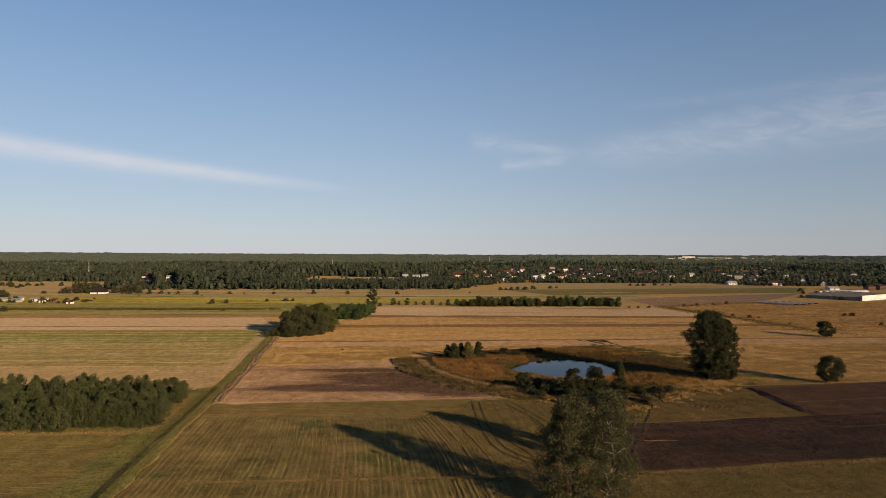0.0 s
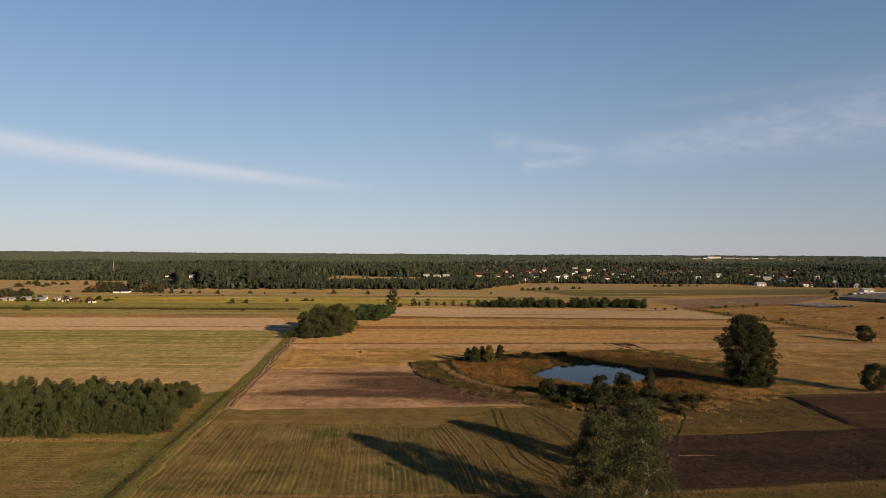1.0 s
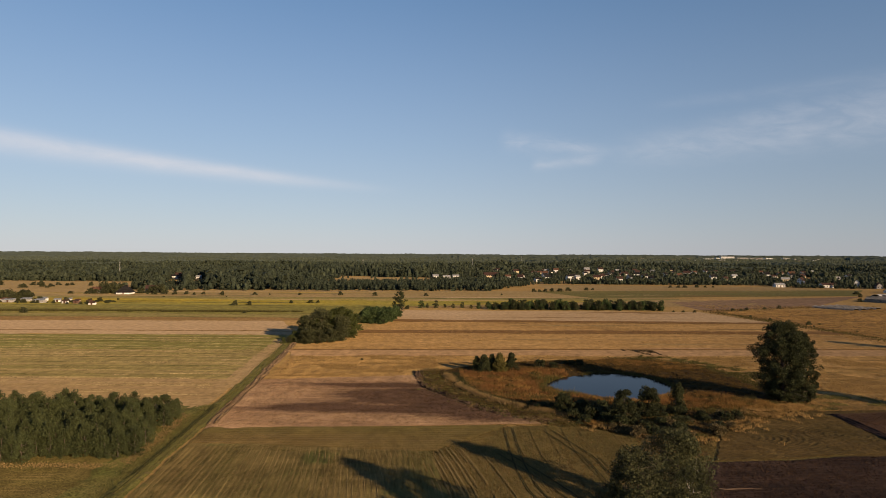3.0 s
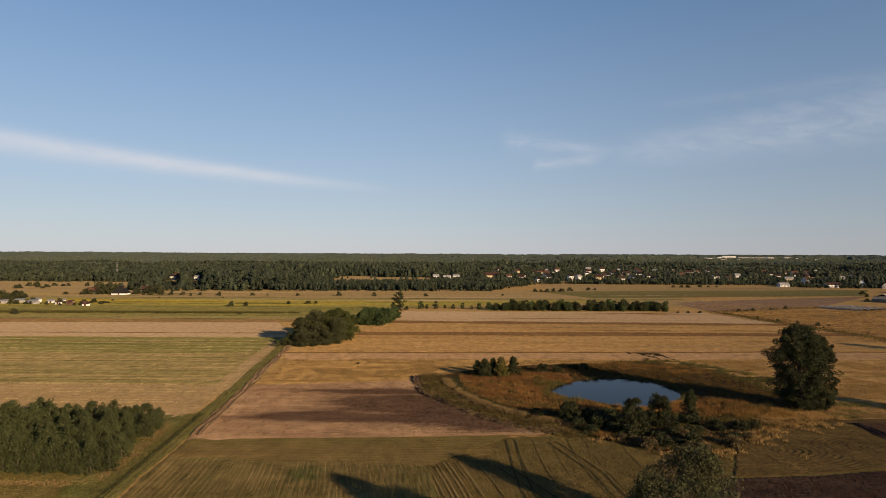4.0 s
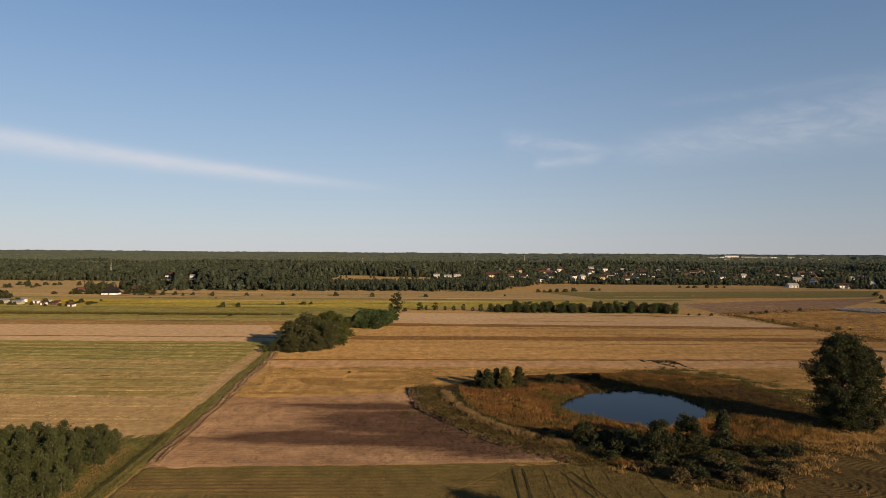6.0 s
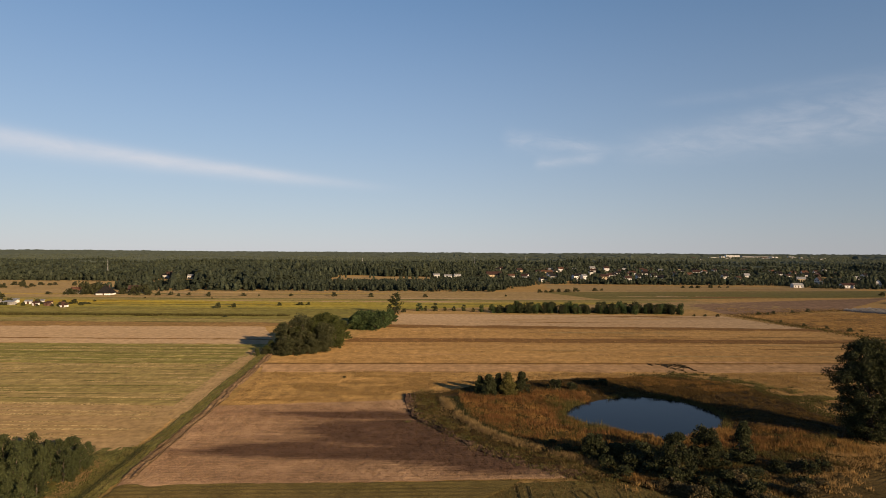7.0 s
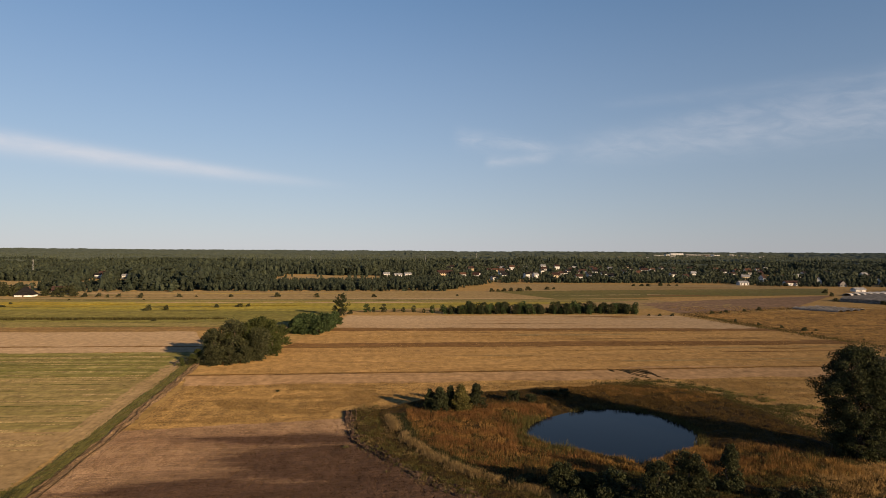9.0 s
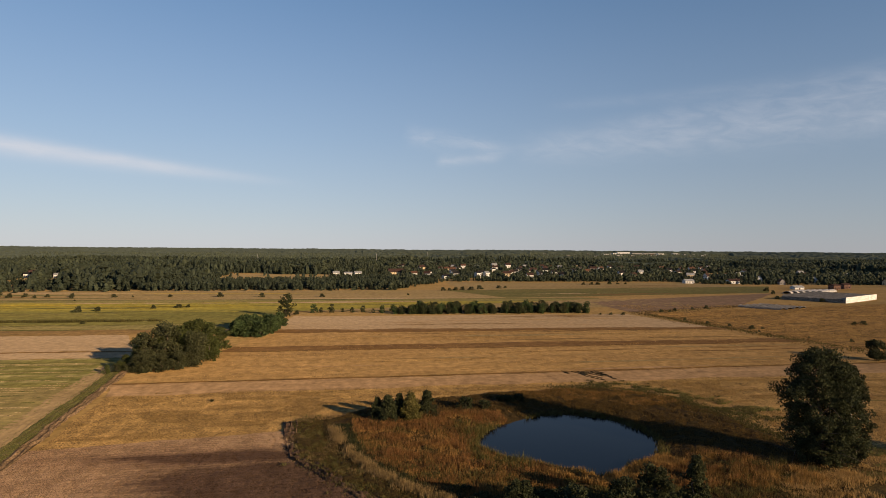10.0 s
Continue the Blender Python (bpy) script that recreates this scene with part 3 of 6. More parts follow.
def thin_strips(y0, y1, count, x0, x1, mats, slope, names, size):
    """Narrow drifts of other growth, drawn out along the fields, swelling, thinning and breaking off."""
    for k in range(count):
        y = y0 + (y1 - y0) * (k + _strips.uniform(0.1, 0.9)) / count
        a = _strips.uniform(x0, x0 + (x1 - x0) * 0.6)
        b = min(x1, a + _strips.uniform(0.25, 0.7) * (x1 - x0))
        wide, i = size * _strips.uniform(0.5, 1.6), _strips.randrange(len(mats))
        x = np.arange(a, b, max(0.7, size / 4))
        if len(x) < 6:
            continue
        w = wide * np.clip(1.5 * vnoise(x / (size * 9), x * 0 + y, 205) + 0.8 * vnoise(x / (size * 1.7), x * 0 + y, 206) - 0.75, 0, 1.4)
        w *= np.minimum(1, np.minimum(x - a, b - x) / (size * 8) + 0.02)
        mid = y + slope * x + size * (vnoise(x / (size * 12), x * 0 + y, 207) - 0.5)
        v = np.concatenate([np.c_[x, mid + e * w, ground_z(x, mid) + 0.15 + 0.05 * (e == 0)] for e in (-0.5, 0, 0.5)])
        q = np.arange(len(x) - 1)
        q = q[(w[:-1] > 0.12) | (w[1:] > 0.12)]
        if len(q) < 2:
            continue
        f = np.concatenate([np.stack([q, q + 1, q + 1 + len(x), q + len(x)], 1), np.stack([q, q + 1, q + 1 + len(x), q + len(x)], 1) + len(x)])
        tagged(mesh_ob("grass_strip", v, f, M[mats[i]], smooth=True), names[i], "grass", "", "structure")


thin_strips(384, 462, 9, -480, -50, ("fallow_brown", "grass_green", "meadow_far", "fallow"), 0.006,
            ("thin brown strip of weeds across the far fields", "thin green strip of weeds across the far fields", "thin pale strip of dry grass across the far fields", "thin olive strip of weeds across the far fields"), 5.0)
thin_strips(465, 640, 16, -520, 120, ("fallow_brown", "grass_green", "tan_pale", "flowers"), 0.01,
            ("thin brown strip of weeds across the far fields", "thin green strip of weeds across the far fields", "thin pale strip of dry grass across the far fields", "thin yellow strip of flowers across the far fields"), 7.0)
# fields right of the track
sheet("stubble_field", [(-10, 20), (-8, 156)], [(200, 20), (48, 163)], 230, 260, M["stubble_near"], 0.02, clods(0.07, 0.9, 20), "smooth olive-brown stubble field")
sheet("stubble_field", [(-41.5, 20), (-51.4, 146)], [(14, 20), (-4, 142)], 150, 300, M["stubble_rows"], 0.10, ridges(0.05, 1.0, 5, 21, 0.3), "olive-brown stubble field with straight rows")
sheet("headland", [(-51.4, 145), (-52, 155.6)], [(-3, 141), (12, 159.5)], 70, 180, M["headland"], 0.12, ridges(0.1, 1.5, 93, 23), "turned headland at the end of the rows")
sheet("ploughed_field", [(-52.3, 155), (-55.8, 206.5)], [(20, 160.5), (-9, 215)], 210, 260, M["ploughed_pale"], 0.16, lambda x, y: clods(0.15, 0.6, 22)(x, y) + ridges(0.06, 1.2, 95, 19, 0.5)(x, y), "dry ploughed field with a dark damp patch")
sheet("sandy_verge", beside(ROAD[6:], 1.5), beside(ROAD[6:], 4.0), 420, 20, M["sand_dark"], 0.18, lanes(0.28, 1.25, 11), "sandy edge of the farm track", "verge")
sheet("meadow", [(-54, 207), (-58, 253)], [(260, 214), (260, 262)], 90, 280, M["meadow"], 0.05, streaks(0.1, 24), "golden uncut meadow round the pond")
sheet("meadow", [(88, 174), (86, 209)], [(260, 192), (260, 214)], 60, 220, M["meadow"], 0.06, streaks(0.1, 54), "golden rough meadow behind the ploughed field")
sheet("sandy_strip", [(-58, 250), (-62, 264)], [(260, 261), (260, 276)], 30, 260, M["track_tan"], 0.12, clods(0.1, 1.5, 25), "sandy tilled strip through the meadow")
sheet("furrow", [(-62, 263.5), (-62, 264.8)], [(260, 275.5), (260, 276.8)], 4, 260, M["dark_strip"], 0.25, clods(0.3, 1.5, 25), "dark ragged edge of a tilled strip")
sheet("meadow", [(-62, 267), (-45, 316)], [(260, 279), (280, 322)], 70, 200, M["meadow_pale"], 0.05, streaks(0.035, 26), "pale golden meadow with mown lines")
sheet("furrow", [(-45, 316), (-42, 328)], [(190, 320), (182, 332)], 16, 160, M["dark_strip"], 0.12, streaks(0.2, 27), "dark strip of turned soil")
sheet("meadow", [(-42, 328), (-38, 367)], [(182, 332), (178, 366)], 40, 200, M["meadow_pale"], 0.06, streaks(0.035, 28), "pale golden meadow with mown lines")
sheet("furrow", [(-38, 367), (-36, 379)], [(190, 362), (176, 371)], 12, 160, M["dark_strip"], 0.12, streaks(0.2, 29), "dark strip of turned soil")
sheet("tilled_field", [(-36, 379), (-30, 436)], [(176, 371), (160, 434)], 30, 80, M["tan_pale"], 0.06, streaks(0.05, 30), "pale tilled strip of sandy soil")
sheet("meadow", [(-30, 462), (150, 530)], [(265, 486), (190, 552)], 40, 120, M["meadow_far"], 0.08, streaks(0.08, 33), "pale dry meadow behind the hedge")
sheet("tilled_field", [(168, 444), (167, 521)], [(265, 484), (372, 600)], 24, 60, M["tilled_pink"], 0.1, streaks(0.08, 34), "reddish tilled field before the village")
sheet("grass_field", [(120, 560), (84, 652)], [(374, 608), (440, 702)], 24, 80, M["grass_far"], 0.12, streaks(0.1, 35), "green grass strip before the village")
sheet("meadow", [(100, 652), (105, 790)], [(430, 690), (390, 760)], 24, 80, M["meadow_far"], 0.05, streaks(0.1, 36), "pale dry meadow before the village")
sheet("ploughed_field", [(31.0, 105.3), (43.6, 135.4)], [(160, 122), (170, 152)], 90, 320, M["ploughed_dark"], 0.14, lambda x, y: clods(0.09, 0.8, 31)(x, y) + ridges(0.05, 1.1, 97, 39, 0.3)(x, y), "dark freshly ploughed field")
sheet("ploughed_field", [(88, 141.4), (88.7, 171)], [(190, 154.6), (190, 188)], 70, 200, M["ploughed_red"], 0.14, clods(0.1, 0.8, 32), "reddish ploughed field")


def arcs(x, y):
    """Curved passes of the cultivator round two turning places."""
    a, b = np.hypot((x - 60) * 0.62, y - 151.5), np.hypot((x - 81.5) * 0.7, y - 153)
    d = np.minimum(a, b) + 0.35 * vnoise(x / 4, y / 4, 61)
    return 0.075 * (0.5 + 0.5 * np.sin(d * 2 * math.pi / 0.85)) * (0.4 + 0.8 * vnoise(x / 3, y / 3, 62)) + 0.1 * vnoise(x / 0.6, y / 0.6, 63)


sheet("stubble_field", [(31, 100), (40, 178)], [(260, 128), (260, 200)], 60, 120, M["stubble_arcs"], 0.03, None, "rough stubble between the ploughed fields")
sheet("stubble_field", [(46.8, 136.5), (58, 160)], [(88, 143), (88.5, 171)], 200, 260, M["stubble_arcs"], 0.1, arcs, "rough stubble field worked in curved rows")
sheet("furrow", [(33.9, 109.5), (46.8, 135.6)], [(35.2, 109.3), (48.2, 135.6)], 60, 6, M["furrow_dark"], 0.22, clods(0.16, 0.7, 64), "deep dark furrow closing the ploughed field")
sheet("furrow", [(87, 143.5), (87.4, 171)], [(90.5, 143.5), (90, 171)], 80, 14, M["furrow_dark"], 0.22, ridges(0.2, 1.1, 0, 65), "deep dark furrows between two fields")


def ruts(line, apart=1.8, width=0.28, name="wheel_track", mat="rut", lift=0.27, label="pair of tractor tracks pressed into the stubble", wander=0.0):
    line = np.array(line, float)
    d = np.r_[0, np.cumsum(np.hypot(*np.diff(line, axis=0).T))]
    u = np.linspace(0, d[-1], 60)
    w = np.ones(9) / 9
    fine = [np.convolve(np.pad(np.interp(u, d, line[:, k]), 4, mode="edge"), w, "valid") for k in (0, 1)]
    fine[0] = fine[0] + wander * (vnoise(u / 11, u * 0, 67) + 0.5 * vnoise(u / 4, u * 0, 68) - 0.75)
    fine = list(zip(*fine))
    for side in (-0.5, 0.5):
        sheet(name, beside(fine, side * apart - width / 2), beside(fine, side * apart + width / 2), 120, 2, M[mat], lift, clods(0.04, 0.7, 66), label, "wheel track", ragged=False)


ruts([(12, 158), (11.7, 133), (13.1, 119.2), (15.7, 113.9), (19.3, 109.6), (24, 106)], mat="rut_weedy", lift=0.13)
ruts([(19.8, 156), (25, 138.4), (25.7, 130.1), (26.5, 122)], mat="rut_weedy", lift=0.13)
ruts([(9, 141), (16, 124.9), (19.6, 115), (18.8, 105)], mat="rut_weedy", lift=0.13)
for piece in (ROAD[1:8], ROAD[7:]):
    ruts(piece, 1.3, 0.3, mat="rut_grass", lift=0.26, label="dark wheel ruts of the farm track", wander=0.5)
ruts(beside(ROAD[1:8], -0.9), 0.6, 0.22, mat="rut_weedy", lift=0.3, label="deep dark rut of the farm track", wander=0.7)
ruts(beside(ROAD[6:10], 3.0), 1.5, 0.26, mat="rut", lift=0.36, label="deep wheel ruts in the sandy verge", wander=0.6)
ruts(beside(ROAD[9:], 2.6), 1.1, 0.22, mat="rut", lift=0.36, label="deep wheel ruts in the sandy verge", wander=0.8)
ruts([(86, 186), (92, 178), (93.5, 172)], 1.8, 0.5, mat="rut", lift=0.35, label="wheel ruts curving round the tree")

sheet("meadow", [(196, 290), (170, 440)], [(420, 330), (430, 500)], 110, 150, M["meadow_rough"], 0.07, streaks(0.3, 37), "rough tussocky golden meadow before the village")
for lx0, ly0, lx1, ly1 in ((88, 131.5, 160, 141), (100, 127.8, 165, 136.5), (92, 154, 150, 163)):
    sheet("soil_line", [(lx0, ly0), (lx0, ly0 + 0.2)], [(lx1, ly1), (lx1, ly1 + 0.35)], 2, 90, M["tilled_pink"], 0.3, clods(0.06, 0.6, 38), "thin pale line of dry soil on the ploughed field")
sheet("soil_line", [(42.0, 122.1), (42.0, 122.5)], [(48.5, 122.6), (48.5, 122.9)], 2, 40, M["tilled_pink"], 0.36, clods(0.1, 0.6, 38), "thin pale line of dry soil on the ploughed field")

thin_strips(270, 312, 9, -40, 250, ("dark_strip", "meadow_far", "meadow", "track_tan"), 0.03,
            ("thin brown line in the meadow", "thin pale line in the meadow", "thin golden line in the meadow", "thin sandy line in the meadow"), 2.4)
thin_strips(331, 362, 6, -35, 175, ("dark_strip", "meadow_far", "meadow", "fallow_brown"), 0.008,
            ("thin brown line in the meadow", "thin pale line in the meadow", "thin golden line in the meadow", "thin dull line in the meadow"), 3.2)
thin_strips(383, 430, 7, -28, 160, ("dark_strip", "meadow_pale", "fallow_brown", "track_tan"), 0.0,
            ("thin brown line in the tilled field", "thin golden line in the tilled field", "thin dull line in the tilled field", "thin sandy line in the tilled field"), 4.5)
thin_strips(560, 690, 9, 110, 420, ("dark_strip", "fallow_brown", "grass_green", "tan_pale"), 0.13,
            ("thin brown strip before the village", "thin dull strip before the village", "thin green strip before the village", "thin pale strip before the village"), 9.0)
thin_strips(215, 250, 8, 92, 240, ("dark_strip", "meadow_pale", "grass_green", "fallow_brown"), 0.03,
            ("thin brown line in the meadow", "thin golden line in the meadow", "thin green line in the meadow", "thin dull line in the meadow"), 1.6)

# pond and its banks
OUTER = [(85, 205), (85.4, 213.8), (83.3, 226.9), (78.7, 237.6), (67.4, 245), (50.5, 243.5), (31, 240), (12, 234), (-1.5, 222), (-0.5, 210), (0.5, 203), (2, 194.4), (5, 189), (8.5, 184),
         (11.6, 178.9), (15, 174), (24, 166), (34, 154), (46, 147), (57, 156), (68, 164), (80, 172), (84, 188)]
_oa = np.array([math.atan2(y - POND[1], x - POND[0]) for x, y in OUTER])
_or = np.array([math.hypot(y - POND[1], x - POND[0]) for x, y in OUTER])
_oo = np.argsort(_oa)
_oa, _or = np.r_[_oa[_oo] - 2 * math.pi, _oa[_oo], _oa[_oo] + 2 * math.pi], np.r_[_or[_oo]] .repeat(1)
_or = np.r_[_or, _or, _or]


def bank_ratio(x, y):
    """0 on the shore, 1 on the outer edge of the rough ground round the pond."""
    a, r = np.arctan2(y - POND[1], x - POND[0]), np.hypot(x - POND[0], y - POND[1])
    i, o = np.interp(a, _sa, _sr), np.interp(a, _oa, _or)
    return (r - i) / (o - i)


def build_bank():
    na, nr = 420, 60
    a = np.linspace(-math.pi, math.pi, na + 1)
    i, o = np.interp(a, _sa, _sr) * 0.9, np.interp(a, _oa, _or) + 1.2 * (vnoise(a * 9, a * 0, 71) - 0.5)
    r = i[:, None] + (o - i)[:, None] * np.linspace(0, 1, nr + 1)[None]
    x, y = (POND[0] + r * np.cos(a)[:, None]).ravel(), (POND[1] + r * np.sin(a)[:, None]).ravel()
    rel = clods(0.5, 1.1, 72)(x, y) * np.clip(bank_ratio(x, y) * 6, 0, 1)
    v = np.c_[x, y, ground_z(x, y) + 0.16 + rel]
    k = (np.arange(na)[:, None] * (nr + 1) + np.arange(nr)[None]).ravel()
    f = np.stack([k, k + 1, k + nr + 2, k + nr + 1], 1)
    ob = mesh_ob("pond_bank", v, f, M["bank"], smooth=True)
    tagged(ob, "rough grassy bank round the pond", "bank", "", "structure")


build_bank()
RIM = [(-1.1, 222), (0.3, 206), (2, 194.4), (5, 189.2), (8.5, 184.4), (11.6, 178.9), (14.6, 174.9), (22, 168), (30, 160)]
RUT = [(-10.4, 221), (-8.8, 206), (-7, 198), (-4.3, 192.8), (1.2, 184.2), (6.2, 175.6), (10.8, 170), (15.1, 166.7), (22, 161.5)]
sheet("grass_strip", RIM, RUT, 160, 24, M["bank"], 0.22, clods(0.5, 1.0, 73), "green weedy strip between field and pond", "grass")
sheet("furrow", beside(RUT, -1.0), beside(RUT, 1.4), 200, 12, M["furrow_clods"], 0.24, clods(0.4, 0.7, 74), "band of heavy dark clods along the field's edge")

# pond


def build_pond():
    a = np.linspace(-math.pi, math.pi, 97)[:-1]
    r = np.interp(a, _sa, _sr) * 1.04
    v = [(POND[0], POND[1], -0.62)] + [(POND[0] + rr * math.cos(t), POND[1] + rr * math.sin(t), -0.62) for t, rr in zip(a, r)]
    f = [(0, i + 1, (i + 1) % 96 + 1) for i in range(96)]
    ob = mesh_ob("pond_water", v, f, M["water"], smooth=True)
    tagged(ob, "still dark blue water of a field pond", "water", "", "structure")


build_pond()

# ---------------------------------------------------------------- trees


def tubes(segments, sides=6):
    """Tapered tubes for (start, end, radius, radius)."""
    vs, fs = [], []
    for p, q, r0, r1 in segments:
        p, q = np.array(p, float), np.array(q, float)
        d = q - p
        d /= np.linalg.norm(d) + 1e-9
        u = np.cross(d, (0.31, 0.95, 0.05))
        u /= np.linalg.norm(u) + 1e-9
        w = np.cross(d, u)
        k = len(vs)
        for c, r in ((p, r0), (q, r1)):
            for i in range(sides):
                a = 2 * math.pi * i / sides
                vs.append(c + r * (math.cos(a) * u + math.sin(a) * w))
        for i in range(sides):
            j = (i + 1) % sides
            fs.append((k + i, k + j, k + sides + j, k + sides + i))
    return vs, fs


def leaf_cards(centres, size, rng, droop=0.0, slim=0.6):
    """A three-cornered leaf or spray of leaves at each place."""
    n = len(centres)
    u = rng.normal(size=(n, 3))
    u[:, 2] = u[:, 2] * (1 - droop) - droop
    u /= np.linalg.norm(u, axis=1)[:, None]
    w = np.cross(u, rng.normal(size=(n, 3)))
    w /= np.linalg.norm(w, axis=1)[:, None] + 1e-9
    s = size * rng.uniform(0.6, 1.35, (n, 1))
    c = np.asarray(centres)
    v = np.stack([c - u * s, c + u * s * 0.55 + w * s * slim * 1.25, c + u * s * 0.75 - w * s * slim * 1.1], 1).reshape(-1, 3)
    return v, np.arange(3 * n).reshape(-1, 3)


PROFILE = {
    "round": lambda t: np.sqrt(np.clip(1 - (2 * t - 1) ** 2, 0, 1)),
    "egg": lambda t: np.sqrt(np.clip(1 - (2 * t ** 0.8 - 1) ** 2, 0, 1)),
    "broad": lambda t: np.clip(1 - np.abs(2 * t - 0.98) ** 2.8, 0, 1) ** 0.55,
    "spire": lambda t: np.clip((1 - t) ** 0.75 * np.minimum(1, 0.55 + 3 * t), 0, 1),
    "column": lambda t: np.clip(np.minimum(1, 2.0 * (1 - t)) * np.minimum(1, 0.7 + 2 * t), 0, 1) ** 0.75,
    "dome": lambda t: np.sqrt(np.clip(1 - t ** 2, 0, 1)),
}


def tree_meshes(height, radius, low, leaves, size, seed, shape="egg", clumps=60, lump=0.24, leaf="leaf_birch", bark="bark",
                limbs=10, thick=None, droop=0.0, shell=0.55, twigs=0, uneven=0.3):
    """The trunk with its limbs and the crown of a tree, as two meshes with the foot at the origin."""
    rng = np.random.default_rng(seed)
    thick = thick or height * 0.018
    segs, p = [], np.array([0.0, 0.0, -0.3])
    steps, axis = 6, []
    for i in range(steps):
        q = np.array([rng.normal() * 0.025 * height * (i > 0), rng.normal() * 0.025 * height * (i > 0), height * 0.88 * (i + 1) / steps])
        segs.append((p, q, thick * (1 - i / steps) ** 0.8 + 0.02, thick * (1 - (i + 1) / steps) ** 0.8 + 0.02))
        axis.append(p)
        p = q
    axis = np.array(axis + [p])
    cl = []
    tries = 0
    while len(cl) < clumps and tries < clumps * 30:
        tries += 1
        t = rng.uniform(0.02, 0.98)
        prof = float(PROFILE[shape](np.array(t)))
        a = rng.uniform(0, 2 * math.pi)
        rag = 0.8 + uneven * math.sin(3 * a + seed + 4 * t) * math.sin(2 * a - seed) + 0.16 * rng.normal()
        r = radius * prof * (rng.uniform(shell ** 2, 1) ** 0.5) * max(0.35, rag)
        cl.append((r * math.cos(a), r * math.sin(a), low + (height - low) * t * 0.97))
    cl = np.array(cl)
    for i in range(limbs):
        e = cl[rng.integers(len(cl))]
        zb = max(low * 0.6, e[2] - math.hypot(e[0], e[1]) * rng.uniform(0.5, 1.1))
        zb = min(zb, height * 0.8)
        b = np.array([np.interp(zb, axis[:, 2], axis[:, k]) for k in range(3)])
        mid = (b + e) / 2 + rng.normal(size=3) * 0.04 * height
        r = thick * 0.42 * (1 - zb / height) + 0.02
        segs += [(b, mid, r, r * 0.65), (mid, e, r * 0.65, 0.015)]
        for _ in range(twigs):
            f = e + rng.normal(size=3) * radius * 0.25
            segs.append((mid * 0.4 + e * 0.6, f, r * 0.4, 0.01))
    tv, tf = tubes(segs)
    per = max(1, leaves // len(cl))
    pts = np.repeat(cl, per, axis=0)
    off = rng.normal(size=pts.shape)
    off /= np.linalg.norm(off, axis=1)[:, None]
    off *= (rng.uniform(0.15, 1, (len(pts), 1)) ** 0.5) * lump * radius * rng.uniform(0.6, 1.3, (len(cl), 1)).repeat(per, axis=0)
    off[:, 2] *= 0.8
    pts = pts + off
    pts[:, 2] = np.maximum(pts[:, 2], 0.15)
    cv, cf = leaf_cards(pts, size, rng, droop)
    return (tv, tf, M[bark]), (cv, cf, M[leaf])


def place_tree(name, meshes, x, y, label, category="tree", group="", turn=0.0, scale=1.0):
    root = new(name)
    (tv, tf, tm), (cv, cf, cm) = meshes
    mesh_ob("trunk", tv, tf, tm, root)
    mesh_ob("crown", cv, cf, cm, root)
    root.matrix_world = Matrix.Translation((x, y, float(ground_z(x, y)))) @ Matrix.Rotation(turn, 4, "Z") @ Matrix.Scale(scale, 4)
    return tagged(root, label, category, group)


def grown(root, x, y, turn, scale, tall=1.0, lean=0.0):
    """Another tree of the same kind."""
    c = copy_thing(root, Matrix.Identity(4))
    c.matrix_basis = Matrix.Translation((x, y, float(ground_z(x, y)))) @ Matrix.Rotation(turn, 4, "Z") @ Matrix.Rotation(lean, 4, "X") \
        @ Matrix.Diagonal((scale, scale, scale * tall, 1))
    return c


# the tall trees that stand alone
place_tree("tree", tree_meshes(20.6, 7.0, 0.2, 66000, 0.17, 3, "broad", 520, 0.17, "leaf_dark", limbs=34, thick=0.5, twigs=3, uneven=0.16), 84.2, 184.0,
           "tall broad poplar with dense dark leaves by the pond")
place_tree("birch", tree_meshes(18.2, 4.4, 0.3, 19000, 0.17, 12, "egg", 190, 0.2, "leaf_dark", "birch_bark", limbs=18, thick=0.24, twigs=1, uneven=0.15), 88.2, 183.0,
           "looser pale-barked tree leaning against a poplar")
place_tree("tree", tree_meshes(8.0, 4.2, 1.2, 9000, 0.18, 5, "round", 80, 0.25, "leaf_dark", limbs=12, twigs=2), 115.2, 176.3, "small round dark tree at the field's edge")
place_tree("tree", tree_meshes(7.2, 4.0, 0.6, 4000, 0.28, 6, "round", 70, 0.25, "leaf_dark", limbs=10), 180.3, 277.4, "small round dark tree on the meadow")
place_tree("tree", tree_meshes(16.3, 5.2, 0.8, 30000, 0.125, 8, "egg", 230, 0.2, "leaf_far", limbs=30, twigs=3, uneven=0.3), 19.6, 91.0, "dark leafy alder beside the stubble field")
place_tree("birch", tree_meshes(15.0, 4.4, 1.0, 15000, 0.115, 9, "egg", 170, 0.23, "leaf_pale", "birch_bark", limbs=22, twigs=1, thick=0.2, uneven=0.2), 25.6, 90.5, "pale birch with thin grey-green leaves")
place_tree("tree", tree_meshes(12.6, 4.8, 0.6, 18000, 0.15, 10, "egg", 130, 0.26, "leaf_pale", limbs=20, twigs=2), 31.5, 112.0, "grey-green willow behind the birch")
